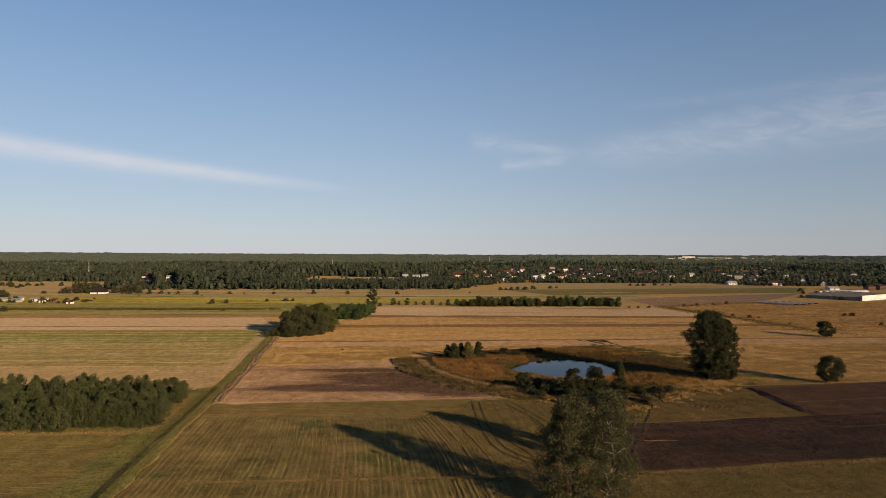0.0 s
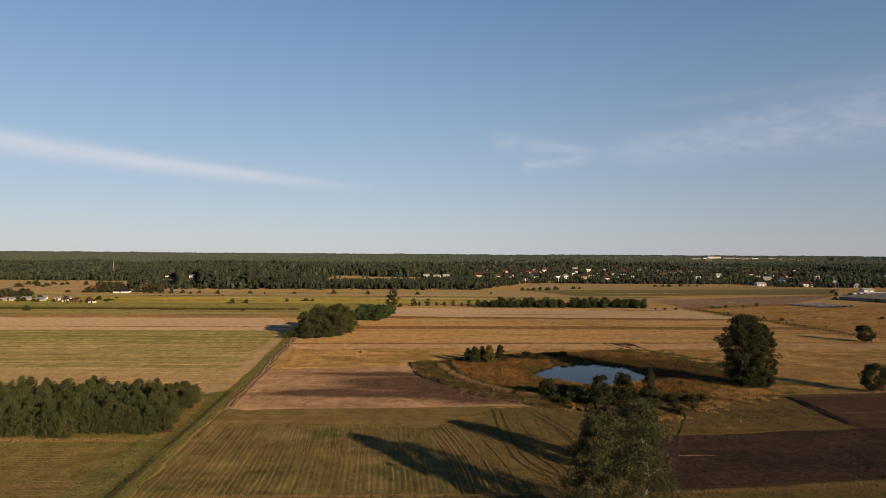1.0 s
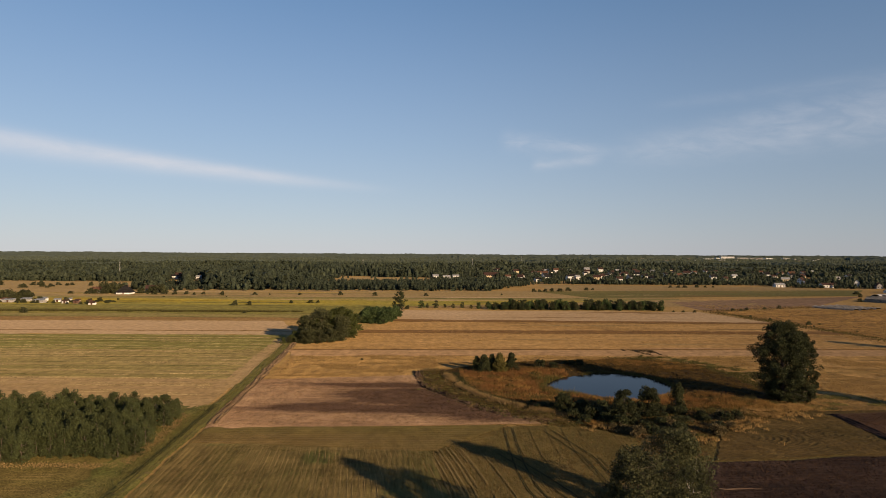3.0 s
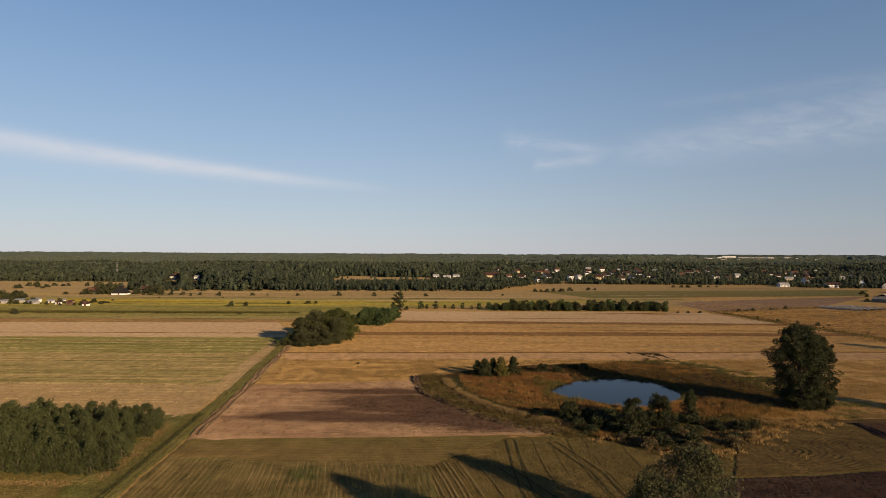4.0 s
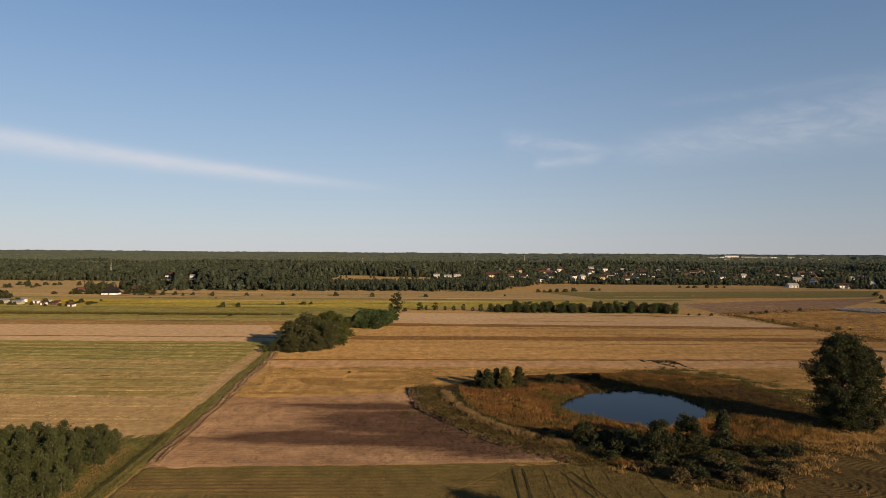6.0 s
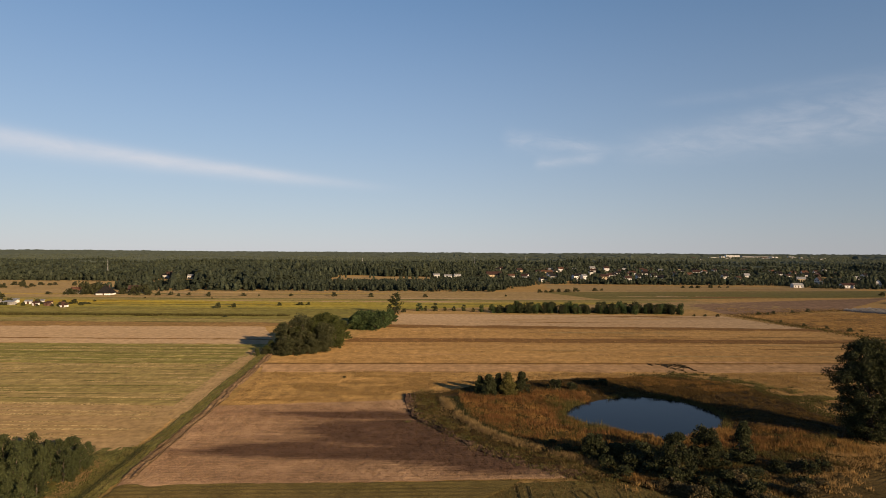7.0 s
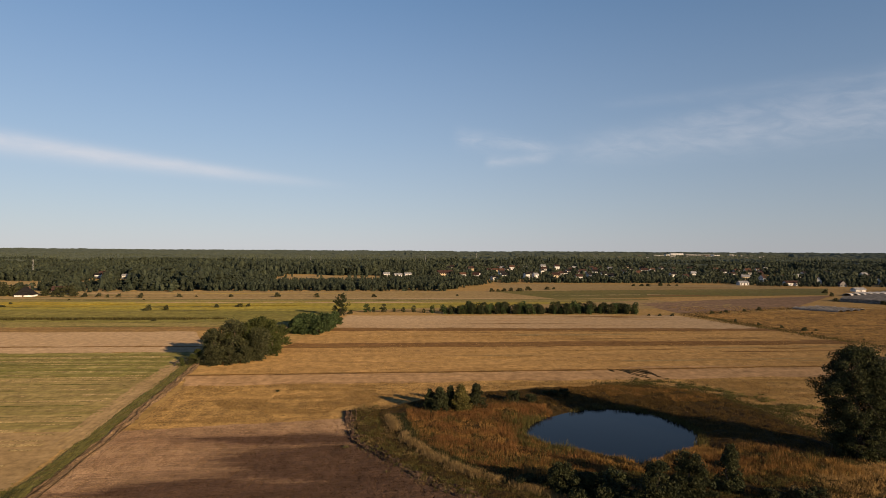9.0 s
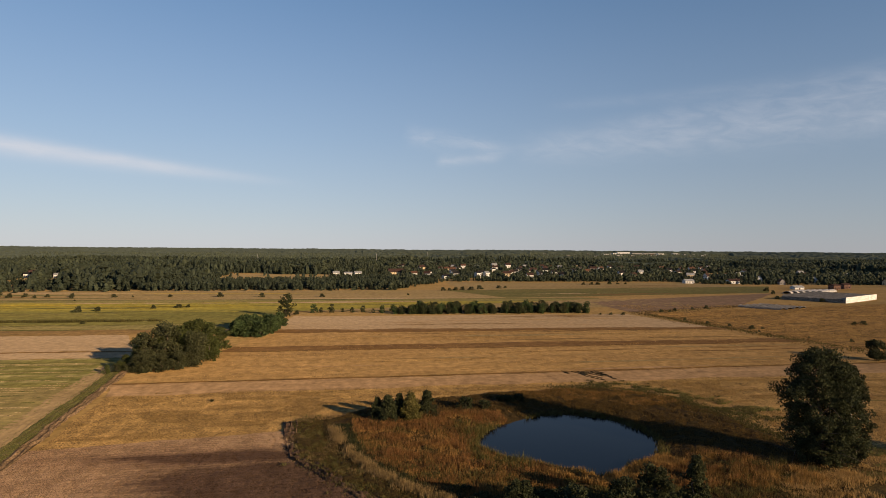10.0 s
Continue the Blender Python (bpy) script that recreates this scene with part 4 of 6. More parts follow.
# trees round the pond
for x, y, h, r, sh, lf, lab in (
        (26.0, 169.5, 5.0, 2.4, "round", "leaf_dark", "low round shrub willow on the pond's bank"),
        (30.0, 169.5, 3.2, 2.4, "dome", "leaf_dark", "dark low willow bush on the bank"),
        (37.8, 161.5, 7.4, 3.4, "egg", "leaf_dark", "dark alder on the pond's bank"),
        (44.8, 167.0, 7.0, 3.2, "egg", "leaf_dark", "dark alder on the pond's bank"),
        (52.2, 169.0, 7.5, 2.8, "spire", "leaf_dark", "pointed dark tree on the pond's bank"),
        (10.2, 219.5, 5.6, 3.2, "spire", "leaf_dark", "small green tree in the meadow by the pond"),
        (15.2, 219.8, 6.2, 3.0, "spire", "leaf_autumn", "small yellowing tree in the meadow by the pond"),
        (18.9, 222, 5.8, 2.8, "spire", "leaf_dark", "small dark tree in the meadow by the pond"),
        (8.0, 221.0, 5.0, 2.0, "spire", "leaf_dark", "small dark tree in the meadow by the pond"), (12.8, 221.5, 5.6, 2.0, "spire", "leaf_dark", "small dark tree in the meadow by the pond")):
    place_tree("tree", tree_meshes(h, r, 0.1, 8000, 0.17, int(x * 10), sh, 80, 0.26, lf, limbs=8, uneven=0.12), x, y, lab)

# young birch grove beside the track


def birch_grove():
    rng = np.random.default_rng(4)
    kinds = []
    for k in range(6):
        kinds.append(place_tree("birch", tree_meshes(5.2, 2.05, 0.0, 2700, 0.13, 40 + k, "column", 90, 0.28, "leaf_grove", "bark", limbs=4, thick=0.09, droop=0.1),
                                -64 - 3 * k, 137 + 0.4 * k, "young birch in a dense grove", "birch", "birch grove", rng.uniform(0, 6)))
    count = 0
    for i in range(30):
        for j in range(13):
            x, y = -59.5 - i * 2.6 + rng.normal() * 0.6, 133.2 + j * 2.9 + rng.normal() * 0.6
            if x > -57.5 - (y - 133) * 0.13 or y > 167 - max(0, -62 - x) * 0.02 or count > 285:
                continue
            if j < 1 and i < 6:
                continue
            s = rng.uniform(0.75, 1.15) * (0.86 if x > -66 else 1)
            grown(kinds[int(rng.integers(6))], x, y, rng.uniform(0, 6.28), s, rng.uniform(0.9, 1.2), rng.normal() * 0.03)
            count += 1


birch_grove()


def middle_grove():
    rng = np.random.default_rng(14)
    a = place_tree("tree", tree_meshes(13.4, 5.6, 0.2, 4600, 0.34, 60, "egg", 70, 0.3, "leaf_pale", limbs=8), -55.5, 292, "broad grey-green tree in a field grove", "tree", "field grove")
    b = place_tree("tree", tree_meshes(13.0, 5.6, 0.2, 4600, 0.34, 61, "dome", 70, 0.3, "leaf_birch", limbs=8), -48.5, 304, "broad green tree in a field grove", "tree", "field grove")
    for x, y, s in ((-58, 297, 0.85), (-50, 304, 1.0), (-45, 300, 0.85), (-49, 312, 1.04), (-44, 318, 0.95), (-55, 305, 1.0), (-51, 320, 0.95), (-43, 334, 0.7),
                    (-62, 292, 0.42), (-57, 289, 0.5), (-66, 288, 0.22), (-64, 290, 0.25), (-60, 301, 0.8), (-42, 309, 0.7)):
        grown((a, b)[int(rng.integers(2))], x - 2.5, y - 8, rng.uniform(0, 6.28), s, rng.uniform(0.8, 0.97))
    for x, y, s in ((-62, 282, 0.4), (-58, 281, 0.45), (-54, 282, 0.55), (-50, 285, 0.5), (-66, 283, 0.3), (-47, 289, 0.6)):
        grown((a, b)[int(rng.integers(2))], x, y, rng.uniform(0, 6.28), s, rng.uniform(0.7, 0.9))
    c = place_tree("pine", tree_meshes(6.6, 3.2, 0.1, 1300, 0.42, 63, "dome", 50, 0.35, "needles", limbs=4), -38, 372, "low dark pine in a dense plantation", "pine", "pine plantation")
    for i in range(26):
        x, y = rng.uniform(-48, -32), rng.uniform(355, 394)
        grown(c, x, y, rng.uniform(0, 6.28), rng.uniform(0.85, 1.1))
    place_tree("tree", tree_meshes(13.0, 4.0, 0.6, 1800, 0.42, 64, "egg", 60, 0.3, "leaf_dark", limbs=8), -33.3, 433, "tall dark tree at the end of a pine plantation")


middle_grove()


def far_hedge():
    rng = np.random.default_rng(24)
    kinds = [place_tree("tree", tree_meshes(4.9, 2.3, 0.0, 900, 0.27, 70 + k, "egg", 34, 0.4, ("leaf_dark", "leaf_pale", "needles")[k], limbs=3), 30 + 5 * k, 444,
                        "small dark tree in a hedge across the fields", "tree", "far hedge") for k in range(3)]
    for i in range(190):
        x, y = rng.uniform(24, 140), rng.uniform(442, 460)
        grown(kinds[int(rng.integers(3))], x, y, rng.uniform(0, 6.28), rng.uniform(0.55, 1.25) * (0.75 if x < 40 else 1), rng.uniform(0.85, 1.15))
    for x, y, s in ((-20, 455, 1.0), (-16, 456, 0.6), (-10, 456, 1.0), (-4, 458, 0.5), (2, 456, 0.6), (8, 456, 0.8), (14, 452, 0.5), (19, 450, 0.9)):
        grown(kinds[int(rng.integers(3))], x, y, rng.uniform(0, 6.28), s)


far_hedge()

# ---------------------------------------------------------------- grasses and shrubs


def blades(name, x, y, height, width, material, label, seed, lift=0.1, fan=4, category="grass", spread=0.16, waves=0.0):
    """Tufts of grass or reed: a few leaning blades at each place, taller and lower in waves."""
    rng = np.random.default_rng(seed)
    x, y = np.repeat(x, fan), np.repeat(y, fan)
    n = len(x)
    x, y = x + rng.normal(size=n) * height * spread, y + rng.normal(size=n) * height * spread
    z = ground_z(x, y) + lift - 0.1
    a, h = rng.uniform(0, 6.28, n), height * rng.uniform(0.55, 1.25, n) * (1 - waves + 2 * waves * vnoise(x / 2.3, y / 1.8, seed))
    dx, dy = np.cos(a) * width / 2, np.sin(a) * width / 2
    lx, ly = rng.normal(size=n) * h * 0.28, rng.normal(size=n) * h * 0.28
    v = np.stack([np.c_[x - dx, y - dy, z], np.c_[x + dx, y + dy, z], np.c_[x + lx, y + ly, z + h]], 1)
    ob = mesh_ob(name, v.reshape(-1, 3), np.arange(3 * n).reshape(-1, 3), M[material])
    return tagged(ob, label, category, "", "stuff")


def spots(n, x0, x1, y0, y1, test, seed):
    rng = np.random.default_rng(seed)
    x, y = rng.uniform(x0, x1, n), rng.uniform(y0, y1, n)
    k = test(x, y)
    return x[k], y[k]


def along(line, n, spread, seed):
    rng = np.random.default_rng(seed)
    line = np.array(line, float)
    d = np.r_[0, np.cumsum(np.hypot(*np.diff(line, axis=0).T))]
    u = rng.uniform(0, d[-1], n)
    return np.interp(u, d, line[:, 0]) + rng.normal(size=n) * spread, np.interp(u, d, line[:, 1]) + rng.normal(size=n) * spread


def patchy(x, y, share, size, seed=309):
    """Only the places inside patches of that size."""
    k = vnoise(x / size, y / size, seed) > share
    return x[k], y[k]


def on_bank(x, y, lo, hi):
    b = bank_ratio(x, y)
    return (b > lo) & (b < hi)


WEST = lambda x, y: on_bank(x, y, 0.0, 0.86) & (x < 36) & (y > 172 + 6 * vnoise(x / 5, y / 5, 80)) & (y < 227 - 8 * vnoise(x / 6, y / 6, 81))
blades("reed_bed", *spots(14000, -2, 38, 166, 232, lambda x, y: WEST(x, y) & (vnoise(x / 5, y / 3, 82) <= 0.5), 190), 0.9, 0.065, "reed_gold", "dense golden reeds on the pond's west bank", 191, 0.25, category="reeds", waves=0.5)
blades("reed_bed", *spots(24000, -2, 38, 166, 232, lambda x, y: WEST(x, y) & (vnoise(x / 5, y / 3, 82) > 0.38), 90), 1.0, 0.065, "reed", "dense rusty reeds on the pond's west bank", 91, 0.25, category="reeds", waves=0.5)
blades("reed_bed", *spots(9000, 34, 60, 172, 193, lambda x, y: on_bank(x, y, 0.0, 0.22), 92), 1.0, 0.14, "reed_gold", "golden reeds along the near shore", 93, 0.2, category="reeds", waves=0.5)
blades("reed_fringe", *spots(16000, 22, 70, 178, 230, lambda x, y: on_bank(x, y, -0.04, 0.06) & (vnoise(x / 3, y / 3, 84) > 0.35), 94), 0.9, 0.12, "greengrass", "green reed fringe at the water's edge", 95, 0.2, category="reeds", waves=0.5)
blades("bank_grass", *spots(34000, 40, 88, 150, 246, lambda x, y: on_bank(x, y, 0.05, 0.98), 96), 0.55, 0.08, "brown_grass", "brown dry grass on the east bank", 97, 0.25, waves=0.5)
blades("bank_grass", *spots(16000, -2, 70, 222, 246, lambda x, y: on_bank(x, y, 0.2, 1.0), 98), 0.55, 0.08, "brown_grass", "brown dry grass behind the pond", 99, 0.25, waves=0.5)
blades("bank_grass", *spots(26000, 8, 70, 146, 186, lambda x, y: on_bank(x, y, 0.1, 1.0) & (vnoise(x / 5, y / 5, 85) > 0.4), 100), 0.55, 0.09, "greengrass", "green and brown weeds on the south bank", 101, 0.25, waves=0.5)
for k, (cx, cy, rx, ry, count, mat, tone) in enumerate(((66, 183, 7, 9, 1500, "reed", "rusty"), (66, 182, 8, 9, 1700, "reed_gold", "golden"), (56, 180, 5, 6, 900, "reed", "rusty"), (74, 178, 6, 4, 900, "reed_gold", "golden"), (72, 180, 9, 6, 800, "greengrass", "green"))):
    blades("reed_bed", *spots(count, cx - rx, cx + rx, cy - ry, cy + ry, lambda x, y: (((x - cx) / rx) ** 2 + ((y - cy) / ry) ** 2 < 0.5 + 0.9 * vnoise(x / 3, y / 3, 310)) & on_bank(x, y, 0.03, 1) & (vnoise(x / 2.2, y / 2.2, 308 + k) > 0.4), 311 + k),
           1.1, 0.09, mat, f"{tone} reeds on the pond's east bank", 321 + k, 0.25, category="reeds", waves=0.5)
blades("reed_bed", *spots(700, 28, 40, 158.5, 165, lambda x, y: ((x - 33.5) / 5) ** 2 + ((y - 161.8) / 2.6) ** 2 < 0.4 + vnoise(x / 2, y / 2, 338), 339), 0.6, 0.1, "reed_gold", "golden grass at the foot of the alders", 340, 0.25, 8, category="grass", spread=0.4)
blades("reed_bed", *spots(1500, -2, 38, 168, 230, lambda x, y: on_bank(x, y, 0.05, 0.9) & (vnoise(x / 4, y / 4, 333) > 0.62), 334), 1.2, 0.12, "greengrass", "green reeds among the rusty ones", 335, 0.25, 9, category="reeds", spread=0.4, waves=0.5)
blades("reed_bed", *spots(900, 24, 34, 190, 216, lambda x, y: on_bank(x, y, -0.02, 0.22), 336), 1.3, 0.1, "leaf_autumn", "yellow-green reeds at the water's edge", 337, 0.2, 8, category="reeds", spread=0.3, waves=0.5)
blades("reed_bed", *spots(9000, 44, 86, 226, 246, lambda x, y: on_bank(x, y, 0.45, 1.0) & (vnoise(x / 6, y / 3, 330) > 0.35), 331), 0.6, 0.1, "reed_gold", "golden grass on the far rim of the hollow", 332, 0.25, category="grass", waves=0.5)
blades("weeds", *patchy(*along([(68, 250), (78, 243), (86, 230), (91, 219), (99, 212)], 700, 3.0, 390), 0.42, 4.0), 0.4, 0.14, "greengrass", "dark green weeds outside the rim of the hollow", 391, 0.2, 22, spread=0.9)
blades("weeds", *patchy(*along([(74, 247), (84, 236), (92, 222), (104, 214)], 420, 3.0, 392), 0.45, 4.0), 0.35, 0.14, "freshgrass", "fresh green grass outside the rim of the hollow", 393, 0.2, 22, spread=0.9)
blades("weeds", *along([(87, 196), (86, 208), (83.5, 226), (78, 238), (67, 246), (56, 247)], 3000, 1.8, 140), 0.42, 0.12, "greengrass", "dark green weeds along the rim of the hollow", 141, 0.25)
CREST = [(-1.2, 216), (0.2, 206), (3.6, 194.8), (7.5, 186.4), (11.8, 179.8), (16.1, 175.9), (22, 170.5), (27, 166)]
blades("dry_grass", *patchy(*along(CREST, 460, 0.5, 102), 0.36, 3.0), 1.0, 0.09, "drygrass", "tall pale tussocks of dry grass along the rim of the pond's hollow", 103, 0.3, 36, spread=0.5)
blades("dry_grass", *patchy(*along(CREST, 1500, 0.9, 302), 0.5, 4.0), 0.5, 0.09, "goldgrass", "golden grass along the rim of the pond's hollow", 303, 0.3, 4)
# shadow pockets behind the crest, put in as weeds of dark leaf colour
blades("weeds", *along([(a + 1.6, b + 0.6) for a, b in CREST], 260, 0.8, 304), 0.8, 0.14, "leaf_dark", "dark green weeds inside the rim of the hollow", 305, 0.25, 30, spread=0.6)
blades("weeds", *along([(a + 5, b + 1.5) for a, b in CREST[1:6]], 160, 2.4, 306), 0.7, 0.12, "greengrass", "green weeds among the reeds", 307, 0.25, 24, spread=0.7)
blades("dry_grass", *along([(52, 158), (62, 165), (72, 171), (80, 176), (86, 178)], 1300, 2.4, 104), 0.38, 0.09, "goldgrass", "golden grass at the foot of the tall tree", 105, 0.25)
blades("dry_grass", *spots(3600, 34, 66, 149, 168, lambda x, y: on_bank(x, y, 0.3, 1.0) & (vnoise(x / 4, y / 4, 185) > 0.6), 290), 0.6, 0.1, "drygrass", "pale dry grass among the scrub on the bank", 291, 0.25)
blades("weeds", *spots(3600, 87, 108, 174, 192, lambda x, y: (y > 173.5 + 0.17 * (x - 86)) & (vnoise(x / 5, y / 4, 380) > 0.4), 381), 0.3, 0.12, "freshgrass", "fresh green grass at the field's corner", 382, 0.25, 4)
blades("dry_grass", *patchy(*along([(70, 173), (78, 177), (85, 179), (90, 178)], 320, 1.6, 383), 0.35, 3.0), 0.7, 0.1, "goldgrass", "tall golden grass at the foot of the tall tree", 384, 0.25, 26, spread=0.6)
blades("dry_grass", *along([(86, 178), (100, 177), (125, 181)], 1800, 1.2, 106), 0.35, 0.1, "drygrass", "pale dry grass along the ploughed field", 107, 0.2)
blades("weeds", *along([((a[0] + b[0]) / 2, (a[1] + b[1]) / 2) for a, b in zip(RIM, RUT)], 5000, 1.9, 108), 0.42, 0.1, "greengrass", "green weeds between field and pond", 109, 0.3)
blades("weeds", *along([((a[0] + 2 * b[0]) / 3, (a[1] + 2 * b[1]) / 3) for a, b in zip(RIM, RUT)], 6000, 1.5, 366), 0.34, 0.1, "freshgrass", "fresh green weeds along the field's edge", 367, 0.3, 3)
BELT = [((a[0] + b[0]) / 2, (a[1] + b[1]) / 2) for a, b in zip(RIM, RUT)]
blades("dry_grass", *patchy(*along(BELT, 420, 2.4, 360), 0.55, 3.5), 0.55, 0.1, "drygrass", "pale tussocks between field and pond", 361, 0.3, 22, spread=0.7)
blades("weeds", *patchy(*along(BELT, 420, 2.4, 362), 0.5, 3.0, 311), 0.5, 0.11, "freshgrass", "fresh green tussocks between field and pond", 363, 0.3, 22, spread=0.7)
blades("dry_grass", *patchy(*along([(30, 162), (40, 154), (47, 150), (57, 158), (68, 166), (80, 174)], 500, 3.0, 364), 0.5, 4.0), 0.6, 0.1, "goldgrass", "golden tussocks on the south bank", 365, 0.3, 22, spread=0.7)
blades("dry_grass", *along([((a[0] + b[0]) / 2, (a[1] + b[1]) / 2) for a, b in zip(RIM, RUT)], 2600, 1.8, 208), 0.5, 0.1, "brown_grass", "brown grass between field and pond", 209, 0.3)
blades("dry_grass", *along([(-130, 131.2), (-58, 131.2)], 2200, 0.8, 110), 0.24, 0.1, "drygrass", "pale dry grass in front of the birch grove", 111, 0.1)
blades("dry_grass", *along([(-57, 132), (-58.5, 150), (-61, 166)], 1400, 0.9, 112), 0.3, 0.1, "drygrass", "pale dry grass beside the birch grove", 113, 0.1)
blades("dry_grass", *along([(-40, 102.5), (8, 103.5), (14, 104)], 1500, 0.25, 114), 0.22, 0.1, "drygrass", "thin line of dry grass across the rows", 115, 0.25)
blades("dry_grass", *along([(-120, 107), (-52, 107)], 1500, 0.45, 116), 0.2, 0.1, "drygrass", "thin line of dry grass across the stubble", 117, 0.1)
blades("dry_grass", *along([(31, 104), (80, 110), (120, 116)], 2600, 0.5, 118), 0.2, 0.1, "drygrass", "pale dry grass along the dark ploughed field", 119, 0.2)
blades("meadow_grass", *spots(70000, -54, 190, 212, 253, lambda x, y: (bank_ratio(x, y) > 1) & (vnoise(x / 9, y / 4, 86) > 0.55), 120), 0.22, 0.12, "goldgrass", "tufts of golden meadow grass", 121, 0.2, 3)


blades("weeds", *along([(198, 288), (190, 330), (178, 390), (170, 440), (205, 455), (265, 482)], 2200, 5.0, 160), 0.4, 0.3, "brown_grass", "dark brown weeds along a shallow ditch", 161, 0.15, 3)
blades("weeds", *along([(192, 292), (184, 350), (172, 432)], 700, 2.4, 162), 0.6, 0.3, "greengrass", "green weeds along a shallow ditch", 163, 0.15, 3)
blades("meadow_grass", *spots(16000, 178, 420, 292, 490, lambda x, y: vnoise(x / 16, y / 5, 87) > 0.45, 164), 0.45, 0.3, "goldgrass", "tussocks of golden grass on the rough meadow", 165, 0.15, 3, spread=0.6)
blades("meadow_grass", *spots(3000, 178, 420, 292, 490, lambda x, y: vnoise(x / 16, y / 5, 88) > 0.55, 166), 0.5, 0.3, "brown_grass", "tussocks of brown grass on the rough meadow", 167, 0.15, 3)
blades("clods", *spots(30000, 34, 165, 104, 152, lambda x, y: (y > 106 + 0.13 * (x - 33)) & (y < 135.5 + 0.13 * (x - 47)) & (x > 34.5 + 0.44 * (y - 105)), 180), 0.17, 0.28, "ploughed_dark", "clods of dark ploughed soil", 181, 0.3, 1, category="soil")
blades("clods", *spots(9000, 34, 165, 104, 152, lambda x, y: (y > 106 + 0.13 * (x - 33)) & (y < 135.5 + 0.13 * (x - 47)) & (x > 34.5 + 0.44 * (y - 105)), 280), 0.16, 0.26, "ploughed_red", "drier reddish clods on dark ploughed soil", 281, 0.3, 1, category="soil")
blades("clods", *spots(12000, 90, 170, 145, 186, lambda x, y: (y > 144.5 + 0.13 * (x - 88)) & (y < 169.5 + 0.17 * (x - 88)), 182), 0.13, 0.22, "ploughed_red", "clods of reddish ploughed soil", 183, 0.3, 1, category="soil")
blades("clods", *spots(60000, -54, 18, 156, 214, lambda x, y: (y > 156.5 + 0.075 * (x + 50)) & (y < 205.5 + 0.18 * (x + 54)) & (x > -50 - 0.07 * (y - 155)) & (x < 14 - 0.5 * (y - 160)), 184), 0.16, 0.27, "ploughed_pale", "clods of dry ploughed soil", 185, 0.3, 1, category="soil")
blades("stubble_tufts", *spots(30000, -8, 130, 88, 165, lambda x, y: (y < 104 + 0.13 * (x - 31)) | (x < 31 + 0.43 * (y - 104)), 268), 0.15, 0.09, "drygrass", "short pale stubble", 269, 0.16, 2)
blades("stubble_tufts", *spots(15000, -51, 4, 88, 157, lambda x, y: x > -46.5 - 0.085 * (y - 90), 270), 0.14, 0.09, "drygrass", "short pale stubble between the straw rows", 271, 0.2, 2)
blades("stubble_tufts", *spots(14000, 47, 130, 136, 172, lambda x, y: (y > 139 + 0.13 * (x - 47)) & (x < 88) & (y < 160 + 0.35 * (x - 58)), 272), 0.2, 0.12, "brown_grass", "short brown stubble in curved rows", 273, 0.16, 2)
blades("meadow_grass", *spots(22000, 90, 220, 176, 213, lambda x, y: (y > 174 + 0.16 * (x - 88)) & (vnoise(x / 9, y / 4, 186) > 0.3), 274), 0.3, 0.12, "goldgrass", "tufts of golden meadow grass", 275, 0.2, 3)
blades("stubble_tufts", *spots(60000, -8, 130, 88, 165, lambda x, y: (y < 104 + 0.13 * (x - 31)) | (x < 31 + 0.43 * (y - 104)), 168), 0.18, 0.1, "brown_grass", "short brown stubble and weeds", 169, 0.16, 2)
blades("stubble_tufts", *spots(36000, -8, 130, 88, 165, lambda x, y: ((y < 104 + 0.13 * (x - 31)) | (x < 31 + 0.43 * (y - 104))) & (vnoise(x / 7, y / 7, 89) > 0.45), 170), 0.16, 0.1, "greengrass", "short green weeds in the stubble", 171, 0.16, 2)
blades("stubble_tufts", *spots(36000, -48, 0, 88, 156, lambda x, y: (x > -47.5 - 0.085 * (y - 90)) & (vnoise(x / 6, y / 9, 90) > 0.3), 172), 0.15, 0.1, "greengrass", "short green weeds between the straw rows", 173, 0.2, 2)


blades("verge_grass", *along(ROAD[2:], 9000, 1.0, 340), 0.22, 0.1, "freshgrass", "green grass between the ruts of the farm track", 341, 0.25, 3)
blades("verge_grass", *along([(q[0] - 0.95, q[1]) for q in ROAD[1:8]], 2600, 0.35, 344), 0.3, 0.09, "leaf_dark", "dark weeds along the deep rut", 347, 0.25, 4)
blades("verge_grass", *along([(q[0] - 2.0, q[1]) for q in ROAD[3:8]], 4000, 0.8, 342), 0.26, 0.1, "freshgrass", "green grass beside the farm track", 343, 0.2, 3)
blades("maize_edge", *spots(9000, -340, -92, 409, 417, lambda x, y: y - 0.02 * x > 414 + 3 * vnoise(x / 8, y * 0, 344), 345), 1.5, 0.3, "greengrass", "ragged front row of drying maize", 346, 0.2, 3, category="maize")


blades("meadow_grass", *spots(11000, -55, 250, 268, 366, lambda x, y: vnoise(x / 13, y / 4, 370) > 0.42, 371), 0.28, 0.24, "goldgrass", "low golden tufts on the pale meadow", 372, 0.14, 3, spread=0.8)


